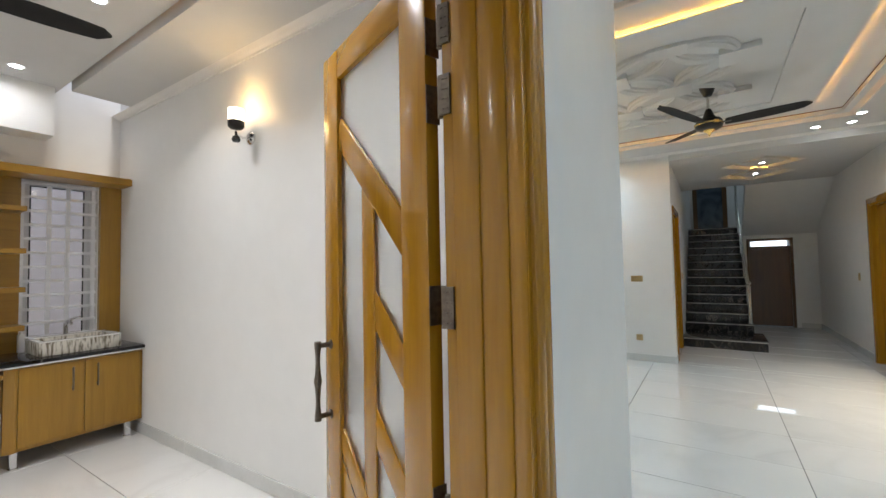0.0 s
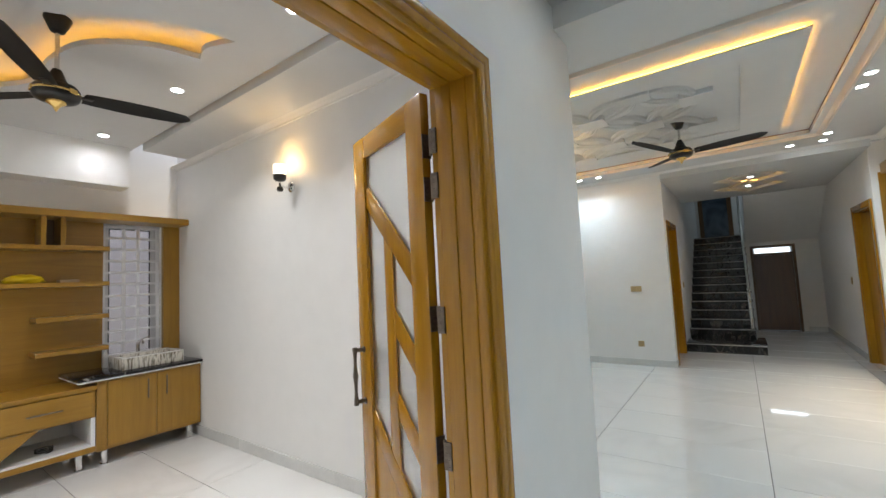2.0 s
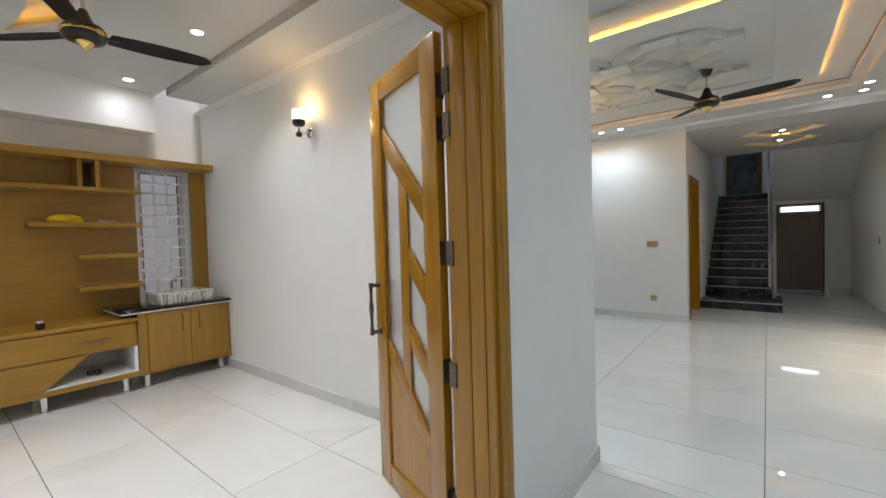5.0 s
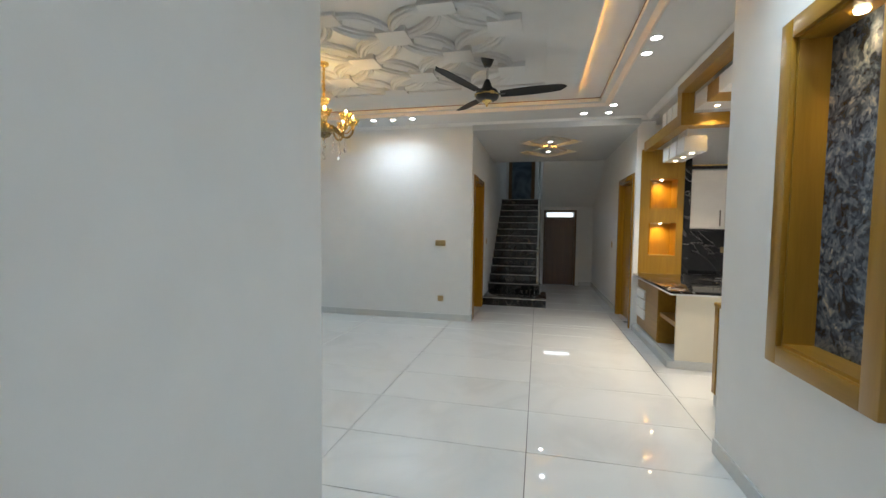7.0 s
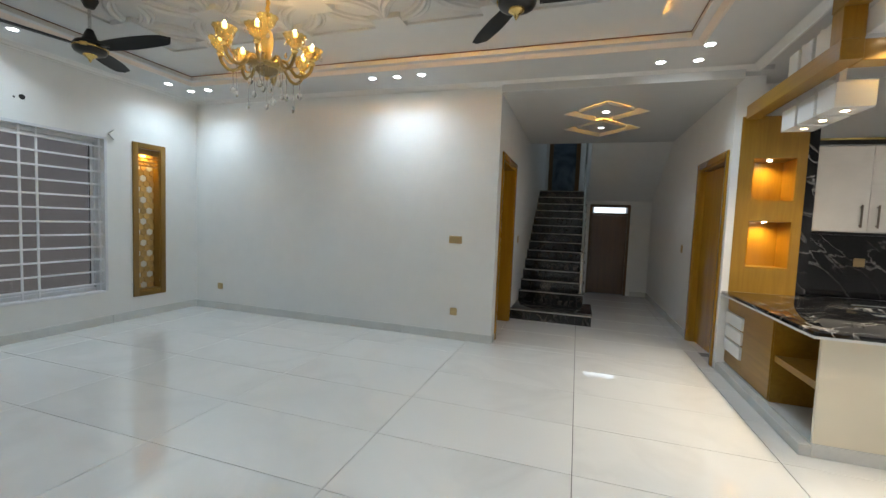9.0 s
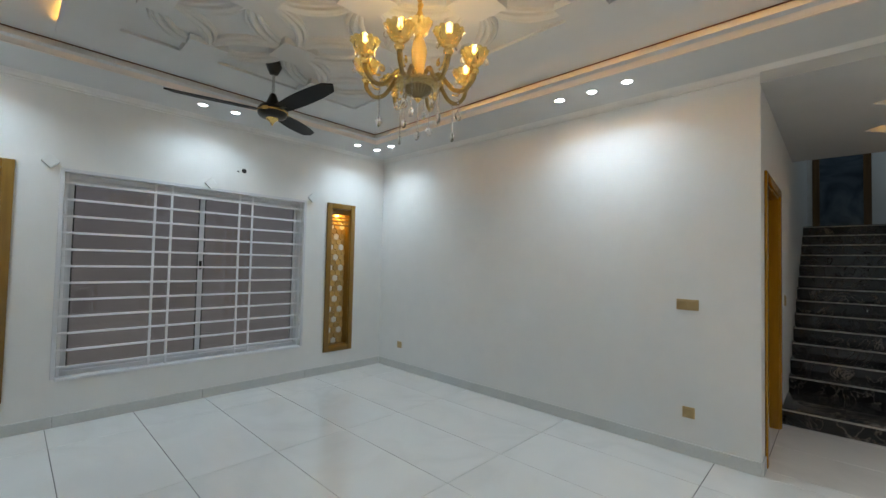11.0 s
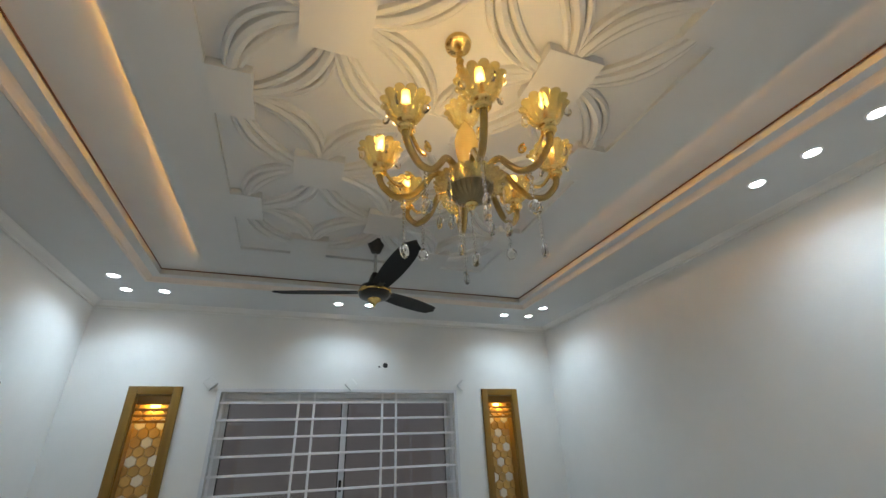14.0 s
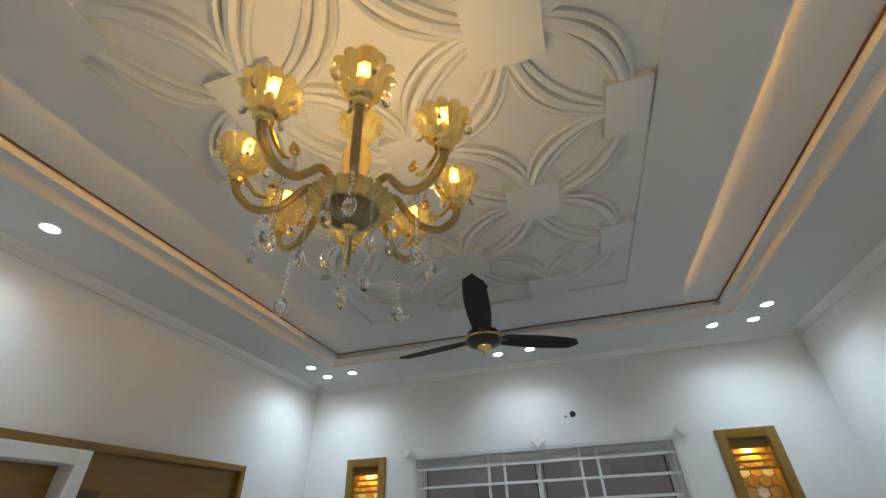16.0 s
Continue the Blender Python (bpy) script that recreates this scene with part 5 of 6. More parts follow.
art = thing("stone_panel", "tall oak-framed recess with a blue-grey agate stone panel", "wall panel")
bw = 0.085
for nm, r, m in (("frame_side", (XART - 0.028, XART - 0.001, AY0 - bw, AY0 + 0.002, AZ0 - bw, AZ1 + bw), UNITWOOD), ("frame_side", (XART - 0.028, XART - 0.001, AY1 - 0.002, AY1 + bw, AZ0 - bw, AZ1 + bw), UNITWOOD),
                 ("frame_top", (XART - 0.028, XART - 0.001, AY0 + 0.002, AY1 - 0.002, AZ1 - 0.002, AZ1 + bw), UNITWOOD_Y), ("frame_bottom", (XART - 0.028, XART - 0.001, AY0 + 0.002, AY1 - 0.002, AZ0 - bw, AZ0 + 0.002), UNITWOOD_Y)):
    part(nm, bev(boxes(r), 0.004, 2), m, art, "", True)
for r, m in (((XART - 0.002, XART + 0.138, AY0 + 0.001, AY0 + 0.014, AZ0 + 0.001, AZ1 - 0.001), UNITWOOD), ((XART - 0.002, XART + 0.138, AY1 - 0.014, AY1 - 0.001, AZ0 + 0.001, AZ1 - 0.001), UNITWOOD),
             ((XART - 0.002, XART + 0.138, AY0 + 0.014, AY1 - 0.014, AZ0 + 0.001, AZ0 + 0.016), UNITWOOD_Y), ((XART - 0.002, XART + 0.138, AY0 + 0.014, AY1 - 0.014, AZ1 - 0.016, AZ1 - 0.001), UNITWOOD_Y)):
    part("lining", boxes(r), m, art)
part("stone_slab", boxes((XART + 0.122, XART + 0.138, AY0 + 0.014, AY1 - 0.014, AZ0 + 0.016, AZ1 - 0.016)), STONE, art, "polished blue-grey agate slab")
ym = (AY0 + AY1) / 2
part("lamp", lathe([(0.0, 0.0), (0.022, 0.0), (0.026, 0.010), (0.0, 0.010)], 14, None, (XART + 0.07, ym, AZ1 - 0.027)), WARMFACE, art, "small warm lamp")
spot_lamp("panel_light", XART + 0.075, ym, AZ1 - 0.03, 9.0, WARM, 110, 1.0, 0.02, (0.12, 0, -1))

# ---- media wall of the lounge ----
media = thing("media_wall", "oak media wall panel with a moulded edge and a white square frame", "wall unit")
MX0, MX1, MZ0, MZ1 = -3.67, -0.75, 0.30, 2.09
part("back_panel", boxes((MX0 + 0.05, MX1 - 0.05, YS + 0.001, YS + 0.022, MZ0 + 0.05, MZ1 - 0.04)), NICHEWOOD_X, media)
part("edge_top", bev(boxes((MX0, MX1, YS + 0.001, YS + 0.065, MZ1 - 0.042, MZ1)), 0.004), NICHEWOOD_X, media)
part("edge_bottom", bev(boxes((MX0, MX1, YS + 0.001, YS + 0.065, MZ0, MZ0 + 0.05)), 0.004), NICHEWOOD_X, media)
part("edge_side", bev(boxes((MX0, MX0 + 0.05, YS + 0.001, YS + 0.063, MZ0 + 0.05, MZ1 - 0.042)), 0.004), NICHEWOOD, media)
part("edge_side", bev(boxes((MX1 - 0.05, MX1, YS + 0.001, YS + 0.063, MZ0 + 0.05, MZ1 - 0.042)), 0.004), NICHEWOOD, media)
fx0, fx1, fz0, fz1, fy = -2.38, -1.72, 0.95, 2.035, YS + 0.14
part("white_frame", bev(boxes((fx0, fx0 + 0.07, YS + 0.022, fy, fz0, fz1), (fx1 - 0.07, fx1, YS + 0.022, fy, fz0, fz1), (fx0 + 0.07, fx1 - 0.07, YS + 0.022, fy, fz1 - 0.07, fz1), (fx0 + 0.07, fx1 - 0.07, YS + 0.022, fy, fz0, fz0 + 0.07)), 0.003), WHITELAM, media, "white square frame")
part("niche", bev(boxes((-2.58, -2.42, YS + 0.0225, YS + 0.028, 1.1, 1.87)), 0.002), DARKWOOD, media, "dark brown slot")

# ---- drawing room ----
def smooth_loop(ctrl, steps=5):
    """A closed soft curve through control points; a point given as (x, y, 1) stays a sharp tip."""
    out, n = [], len(ctrl)
    for i in range(n):
        p0, p1, p2, p3 = (ctrl[(i + k) % n] for k in (-1, 0, 1, 2))
        p0 = p1 if len(p1) > 2 else p0
        p3 = p2 if len(p2) > 2 else p3
        for k in range(steps):
            t = k / steps
            out.append(tuple(0.5 * (2 * b + (c - a) * t + (2 * a - 5 * b + 4 * c - d) * t * t + (3 * b - a - 3 * c + d) * t ** 3) for a, b, c, d in zip(p0[:2], p1[:2], p2[:2], p3[:2])))
    return out


# a four-armed star with bowed edges round the fan
outline = smooth_loop([(-1.72, 1.01, 1), (-1.92, 0.93), (-2.07, 0.965, 1), (-2.15, 0.71), (-2.42, 0.46), (-2.80, 0.38), (-3.22, 0.37), (-3.60, 0.15, 1), (-3.15, 0.20), (-2.87, 0.16), (-2.72, -0.05), (-2.85, -0.55, 1), (-2.40, -0.15), (-2.16, 0.30), (-1.87, 0.60), (-1.76, 0.85)])
bm = bmesh.new()
lo = [bm.verts.new((x, y, 2.95)) for x, y in outline]
hi = [bm.verts.new((x, y, 2.985)) for x, y in outline]
n = len(outline)
for i in range(n):
    j = (i + 1) % n
    bm.faces.new((lo[i], hi[i], hi[j], lo[j]))
edges = [bm.edges.get((lo[i], lo[(i + 1) % n])) for i in range(n)]
square = [bm.verts.new((x, y, 2.95)) for x, y in ((XDW, -2.4), (XDR, -2.4), (XDR, 1.315), (XDW, 1.315))]
edges += [bm.edges.new((square[i], square[(i + 1) % 4])) for i in range(4)]
bmesh.ops.triangle_fill(bm, use_beauty=True, use_dissolve=False, edges=edges)
setting("ceiling_drawing_board", bm, CEIL_DIM, "white lowered drawing room board with a curved light cut-out", "ceiling")
strip = bmesh.new()
pts = []
for i in range(n):
    a, b = Vector(outline[i - 1]), Vector(outline[(i + 1) % n])
    d = (b - a).normalized()
    q = Vector(outline[i]) + 0.025 * Vector((d.y, -d.x))
    pts.append((q.x, q.y, 2.972))
tube(pts + pts[:1], 0.007, 6, strip)
solid("led_strip", strip, glow("amber_led_cove", (1.0, 0.50, 0.07), 8.5), "glowing amber light strip in the curved ceiling cut-out", "light strip")

for x, y in ((-2.62, 1.05), (-4.04, 1.0), (-1.2, 1.05), (-2.62, -0.55), (-4.04, -0.5), (-1.2, -0.55), (-2.62, -1.9), (-1.2, -1.9), (-4.04, -1.9)):
    downlight(x, y, 2.95, 7.0 if x < -4 else 35.0, "white round drawing room downlight", "drawing room downlights", NEUTRAL, degrees=158 if x < -4 else 122)

# wall lamp
sc = thing("wall_lamp", "chrome wall lamp with a white glass cylinder shade, lit", "wall lamp", "", (-2.37, YDN, 2.30))
part("backplate", lathe([(0.0, 0.0), (0.045, 0.0), (0.045, 0.010), (0.030, 0.022), (0.0, 0.026)], 24), CHROME, sc, "", True).rotation_euler = (radians(90), 0, 0)
part("arm", tube([(0, -0.02, 0.0), (0, -0.06, -0.012), (0, -0.10, -0.004), (0, -0.11, 0.02)], 0.008, 10), CHROME, sc, "", True)
part("knob", lathe([(0.0, -0.055), (0.020, -0.050), (0.028, -0.034), (0.020, -0.014), (0.008, -0.008), (0.008, 0.02)], 18, None, (0, -0.11, 0.0)), BLACK, sc, "black ball with a chrome ring", True)
part("cup", lathe([(0.010, 0.03), (0.036, 0.036), (0.050, 0.05), (0.052, 0.085), (0.049, 0.086)], 24, None, (0, -0.11, 0)), BLACK, sc, "dark smoked cup", True)
shade = part("shade", lathe([(0.0, 0.086), (0.049, 0.088), (0.049, 0.165), (0.045, 0.168), (0.045, 0.092)], 28, None, (0, -0.11, 0)), glow("lit_opal_glass", (1.0, 0.90, 0.72), 2.2), sc, "glowing opal glass cylinder", True)
point_lamp("wall_lamp_bulb", -2.37, YDN - 0.118, 2.30 + 0.205, 2.1, (1.0, 0.62, 0.22), 0.025)

# wood unit: back panel, shelves and top board
unit = thing("shelf_unit", "oak wall unit with open shelves beside the vanity window", "shelf unit")
part("back_panel", boxes((XDW + 0.001, XDW + 0.022, -0.75, VW[0] - 0.002, 0.70, 2.20)), UNITWOOD_Y, unit)
part("side_panel", boxes((XDW + 0.001, XDW + 0.05, VW[1] + 0.004, YDN - 0.002, 0.78, 2.20)), UNITWOOD, unit)
part("top_board", bev(boxes((XDW + 0.001, -4.26, -0.75, YDN - 0.001, 2.20, 2.265)), 0.004), UNITWOOD_Y, unit)
for z, ya in ((1.925, -0.6), (1.59, 0.30), (1.285, 0.62), (0.985, 0.62)):
    part("shelf", bev(boxes((XDW + 0.022, -4.30, ya, 1.13, z - 0.02, z + 0.02)), 0.003), UNITWOOD_Y, unit)
for y in (0.66, 0.79):
    part("divider", bev(boxes((XDW + 0.022, -4.31, y - 0.018, y + 0.018, 1.945, 2.20)), 0.002), UNITWOOD, unit)
part("slot_back", boxes((XDW + 0.0225, XDW + 0.028, 0.68, 0.77, 1.946, 2.199)), DARKWOOD, unit, "dark slot between the dividers")

bag = bmesh.new()
bmesh.ops.create_icosphere(bag, subdivisions=3, radius=1.0)
for v in bag.verts:
    k = 1 + 0.25 * noise.noise(v.co * 2.2) + 0.08 * noise.noise(v.co * 6)
    v.co = Vector((v.co.x * 0.07 * k, v.co.y * 0.13 * k, max(-0.031, v.co.z * 0.05 * k)))
solid("plastic_bag", bag, material("yellow_plastic", (0.72, 0.52, 0.01), 0.35, stain=0.15, stain_scale=9), "crumpled yellow plastic bag lying on a shelf", "bag", smooth=True).location = (-4.42, 0.56, 1.641)
pk = bev(boxes((-4.47, -4.36, 0.78, 0.92, 1.6101, 1.637)), 0.006, 2)
solid("packet", pk, material("brown_paper", (0.34, 0.24, 0.14), 0.6, stain=0.15), "flat brown paper packet on the shelf", "packet")

cons = thing("tv_console", "low oak console with drawer and open white bay", "console")
part("top_board", bev(boxes((XDW + 0.001, -3.985, -0.6, 0.96, 0.665, 0.70)), 0.003), UNITWOOD_Y, cons)
part("body", boxes((XDW + 0.001, -4.012, -0.6, 0.955, 0.43, 0.664)), UNITWOOD_Y, cons)
part("drawer_front", bev(boxes((-4.011, -3.994, 0.05, 0.935, 0.445, 0.655)), 0.003), UNITWOOD_Y, cons)
hd = tube([(-3.975, 0.52, 0.55), (-3.975, 0.74, 0.55)], 0.006, 8)
tube([(-3.994, 0.55, 0.55), (-3.975, 0.55, 0.55)], 0.005, 8, hd)
tube([(-3.994, 0.71, 0.55), (-3.975, 0.71, 0.55)], 0.005, 8, hd)
part("handle", hd, BRONZE, cons, "", True)
part("bay_back", boxes((XDW + 0.001, XDW + 0.012, -0.6, 0.955, 0.16, 0.43)), WHITELAM, cons, "white open bay")
part("bay_side", boxes((XDW + 0.012, -4.0, 0.925, 0.955, 0.19, 0.43)), WHITELAM, cons)
part("bay_floor", boxes((XDW + 0.012, -4.0, -0.6, 0.925, 0.19, 0.205)), WHITELAM, cons)
part("base_board", bev(boxes((XDW + 0.001, -3.99, -0.6, 0.958, 0.145, 0.19)), 0.003), UNITWOOD_Y, cons)
part("slant_front", bev(prism([(-0.1, 0.43), (-0.1, 0.19), (0.30, 0.19), (0.60, 0.43)], -4.01, -3.995, "x"), 0.003), UNITWOOD_Y, cons)


def chrome_leg(parent, x, y, h):
    bm = boxes((x - 0.02, x + 0.02, y - 0.02, y + 0.02, 0.012, h))
    bev(bm, 0.003)
    box(bm, x - 0.026, x + 0.026, y - 0.026, y + 0.026, 0.0, 0.013)
    part("leg", bm, CHROME, parent, "square chrome leg")


for y in (-0.4, 0.30, 0.86):
    chrome_leg(cons, -4.06, y, 0.146)
    chrome_leg(cons, -4.45, y, 0.146)

van = thing("vanity_cabinet", "oak vanity cabinet with two doors on chrome legs", "cabinet")
part("body", boxes((XDW + 0.001, -4.012, 0.965, YDN - 0.002, 0.13, 0.735)), UNITWOOD, van)
part("corner_panel", bev(prism([(-4.012, 0.965), (-3.995, 1.02), (-3.995, 1.035), (-4.012, 1.035)], 0.13, 0.735), 0.001), UNITWOOD, van)
for ya, yb in ((1.04, 1.415), (1.42, 1.795)):
    d = part("door", bev(boxes((-4.0115, -3.994, ya, yb, 0.155, 0.72)), 0.003), UNITWOOD, van)
    yh = yb - 0.075 if yb < 1.5 else ya + 0.075
    hd = tube([(-3.97, yh, 0.50), (-3.97, yh, 0.68)], 0.0065, 8)
    tube([(-3.994, yh, 0.52), (-3.97, yh, 0.52)], 0.005, 8, hd)
    tube([(-3.994, yh, 0.66), (-3.97, yh, 0.66)], 0.005, 8, hd)
    part("handle", hd, BRONZE, d, "dark bronze bar handle", True)
for y in (1.03, 1.72):
    chrome_leg(van, -4.05, y, 0.131)
    chrome_leg(van, -4.45, y, 0.131)
top_ = thing("vanity_worktop", "black granite vanity worktop with a pale bullnose edge", "worktop")
part("slab", bev(boxes((XDW + 0.001, -3.955, 0.82, YDN - 0.002, 0.748, 0.775)), 0.004, 2), GRANITE, top_, "", True)
part("edge", bev(boxes((XDW + 0.001, -3.957, 0.823, YDN - 0.003, 0.7355, 0.7478)), 0.003), WHITELAM, top_, "pale lower edge")

BASINW = material("glazed_ceramic", (0.78, 0.76, 0.72), 0.15, coat=0.5, stain=0.03)
BASINP = bpy.data.materials.new("bark_pattern_glaze")
BASINP.use_nodes = True
_t = BASINP.node_tree
_co, _mp, _nz, _r = _t.nodes.new("ShaderNodeTexCoord"), _t.nodes.new("ShaderNodeMapping"), _t.nodes.new("ShaderNodeTexNoise"), _t.nodes.new("ShaderNodeValToRGB")
_mp.inputs["Scale"].default_value = (60, 60, 12)
_nz.inputs["Scale"].default_value, _nz.inputs["Detail"].default_value = 1.0, 3
_t.links.new(_co.outputs["Object"], _mp.inputs[0])
_t.links.new(_mp.outputs[0], _nz.inputs["Vector"])
_t.links.new(_nz.outputs[0], _r.inputs[0])
_r.color_ramp.elements[0].position, _r.color_ramp.elements[0].color = 0.36, (0.20, 0.175, 0.13, 1)
_r.color_ramp.elements[1].position, _r.color_ramp.elements[1].color = 0.54, (0.70, 0.66, 0.58, 1)
_t.links.new(_r.outputs[0], _t.nodes["Principled BSDF"].inputs["Base Color"])
_t.nodes["Principled BSDF"].inputs["Roughness"].default_value = 0.2
basin = thing("wash_basin", "rectangular ceramic wash basin with a bark-patterned side", "basin")
bx0, bx1, by0, by1, bz0, bz1 = -4.44, -4.06, 1.16, 1.68, 0.776, 0.89
part("bowl", bev(boxes((bx0, bx0 + 0.03, by0, by1, bz0, bz1 - 0.012), (bx1 - 0.03, bx1, by0, by1, bz0, bz1 - 0.012), (bx0 + 0.03, bx1 - 0.03, by0, by0 + 0.03, bz0, bz1 - 0.012), (bx0 + 0.03, bx1 - 0.03, by1 - 0.03, by1, bz0, bz1 - 0.012), (bx0 + 0.03, bx1 - 0.03, by0 + 0.03, by1 - 0.03, bz0, bz0 + 0.03)), 0.004, 2), BASINP, basin, "bark-patterned side", True)
part("rim", bev(boxes((bx0 - 0.003, bx0 + 0.033, by0 - 0.003, by1 + 0.003, bz1 - 0.0118, bz1), (bx1 - 0.033, bx1 + 0.003, by0 - 0.003, by1 + 0.003, bz1 - 0.0118, bz1), (bx0 + 0.033, bx1 - 0.033, by0 - 0.003, by0 + 0.033, bz1 - 0.0118, bz1), (bx0 + 0.033, bx1 - 0.033, by1 - 0.033, by1 + 0.003, bz1 - 0.0118, bz1)), 0.003, 2), BASINW, basin, "white glazed rim", True)
tap = thing("basin_tap", "chrome single-lever basin tap", "tap")
part("body", lathe([(0.024, 0.0), (0.024, 0.01), (0.018, 0.02), (0.017, 0.19), (0.020, 0.20), (0.0, 0.21)], 18, None, (-4.48, 1.42, 0.776)), CHROME, tap, "", True)
part("spout", tube([(-4.48, 1.42, 0.95), (-4.42, 1.42, 1.0), (-4.36, 1.42, 1.0), (-4.34, 1.42, 0.975)], 0.012, 12), CHROME, tap, "", True)
part("lever", tube([(-4.48, 1.42, 0.985), (-4.45, 1.47, 1.02), (-4.42, 1.50, 1.03)], 0.008, 10), CHROME, tap, "", True)
bt = thing("bottle", "small white plastic bottle on the vanity top", "bottle")
part("body", bev(boxes((-4.50, -4.46, 1.125, 1.165, 0.7755, 0.92)), 0.006, 2), WHITELAM, bt, "", True)
part("cap", lathe([(0.010, 0.0), (0.010, 0.02), (0.0, 0.022)], 12, None, (-4.48, 1.145, 0.92)), WHITELAM, bt, "", True)

# two unseen downlights, added high in the stairwell to brighten the landing
for x in (0.3, 1.4):
    downlight(x, 12.4, 5.2, 9.0, "unseen downlight added to brighten the stair landing", "stairwell downlights", COOL, degrees=120)

# small things left on the console
cup_ = thing("small_jar", "small dark glass jar with a pale lid on the console", "jar")
part("body", lathe([(0.0, 0.0), (0.028, 0.0), (0.032, 0.012), (0.030, 0.045), (0.022, 0.055), (0.0, 0.055)], 18, None, (-4.10, 0.31, 0.7002)), BLACK, cup_, "", True)
part("lid", lathe([(0.0, 0.0), (0.024, 0.0), (0.024, 0.014), (0.0, 0.016)], 18, None, (-4.10, 0.31, 0.7553)), PLASTIC, cup_, "pale lid", True)
coil = [(-4.16 + (0.045 + 0.002 * math.sin(i)) * math.cos(i * 0.45), 0.66 + (0.055 + 0.003 * math.cos(2 * i)) * math.sin(i * 0.45), 0.2095 + 0.0009 * i) for i in range(46)]
solid("cable_coil", tube(coil, 0.004, 6), GASKET, "loose coil of black cable in the open bay", "cable", smooth=True)
# pale architrave beside the back door
setting("trim_back_door", bev(boxes((FD[1] + 0.002, FD[1] + 0.05, YFAR - 0.022, YFAR - 0.001, 0.0, FD[2])), 0.003), WHITELAM, "pale strip beside the back door", "trim")


# ---- kitchen ----
pan = thing("niche_panel", "oak kitchen end panel with two amber-lit niches", "panel")
px0, px1, py0, py1 = 2.095, 2.64, 6.90, 7.27
nich = [(2.215, 2.56, 1.70, 2.10), (2.215, 2.56, 1.055, 1.50)]
part("side_strip", boxes((px0, nich[0][0], py0, py1, 0.80, 2.50)), UNITWOOD, pan)
part("side_strip", boxes((2.56, px1, py0, py1, 0.80, 2.50)), UNITWOOD, pan)
for z0, z1 in ((0.80, 1.055), (1.50, 1.70), (2.10, 2.50)):
    part("cross_strip", boxes((nich[0][0], 2.56, py0, py1, z0, z1)), UNITWOOD, pan)
part("niche_back", boxes((2.215, 2.56, 7.18, 7.20, 1.055, 2.10)), UNITWOOD, pan)
for x0, x1, z0, z1 in nich:
    part("lamp", lathe([(0.0, 0.0), (0.018, 0.0), (0.022, 0.008), (0.0, 0.008)], 14, None, ((x0 + x1) / 2, 7.03, z1 - 0.0085)), WARMFACE, pan, "small warm lamp")
    spot_lamp("niche_light", (x0 + x1) / 2, 7.05, z1 - 0.015, 12.0, (1.0, 0.68, 0.18), 140, 1.0, 0.02, (0, 0.25, -1))

beam = thing("wood_canopy", "stepped oak canopy with white light boxes over the breakfast counter", "canopy")
part("lower_beam", bev(boxes((2.12, 2.24, 5.40, 6.899, 2.475, 2.60)), 0.003), UNITWOOD_Y, beam)
part("riser", bev(boxes((2.12, 2.24, 5.40, 5.53, 2.60, 2.80)), 0.003), UNITWOOD, beam)
part("upper_beam", bev(boxes((2.115, 2.245, 3.60, 5.53, 2.80, 2.915)), 0.003), UNITWOOD_Y, beam)
part("cross_beam", bev(boxes((2.24, 2.80, 5.42, 5.56, 2.47, 2.60)), 0.003), UNITWOOD_X, beam)
part("cross_beam", bev(boxes((2.26, 2.72, 4.86, 5.14, 2.625, 2.78)), 0.003), UNITWOOD_X, beam)
for ya, yb in ((6.14, 6.00), (5.95, 5.80), (5.75, 5.56)):
    part("white_box", bev(boxes((2.14, 2.22, yb, ya, 2.601, 2.77)), 0.002), WHITELAM, beam, "white lacquered box")
for ya, yb in ((6.46, 6.23), (6.19, 5.95), (5.91, 5.68)):
    b_ = part("light_box", bev(boxes((2.245, 2.47, yb, ya, 2.255, 2.425)), 0.002), WHITELAM, beam, "white light box")
    part("hanger", boxes((2.30, 2.34, (ya + yb) / 2 - 0.02, (ya + yb) / 2 + 0.02, 2.425, 2.93)), WHITELAM, b_)
    part("lens", lathe([(0.0, -0.002), (0.022, -0.002), (0.026, 0.002)], 16, None, (2.36, (ya + yb) / 2, 2.255)), WARMFACE, b_, "lit lens")
    spot_lamp("counter_light", 2.36, (ya + yb) / 2, 2.245, 34.0, (1.0, 0.85, 0.62), 120, 1.0, 0.02)
for ya, yb in ((5.42, 5.145), (4.855, 4.40)):
    b_ = part("light_box", bev(boxes((2.25, 2.62, yb, ya - 0.002, 2.625, 2.775)), 0.002), WHITELAM, beam, "white light box")
    part("lens", lathe([(0.0, -0.002), (0.022, -0.002), (0.026, 0.002)], 16, None, (2.40, (ya + yb) / 2, 2.625)), WARMFACE, b_, "lit lens")
    spot_lamp("counter_light", 2.40, (ya + yb) / 2, 2.615, 55.0, (1.0, 0.82, 0.55), 120, 1.0, 0.02)
spot_lamp("canopy_glow", 2.5, 5.60, 2.60, 6.0, AMBER, 150, 1.0, 0.02, (0, -0.3, -1))
for x in (3.2, 4.4):
    for y in (3.4, 5.9):
        downlight(x, y, 2.93, 36.0, "white round kitchen downlight", "kitchen downlights", NEUTRAL)

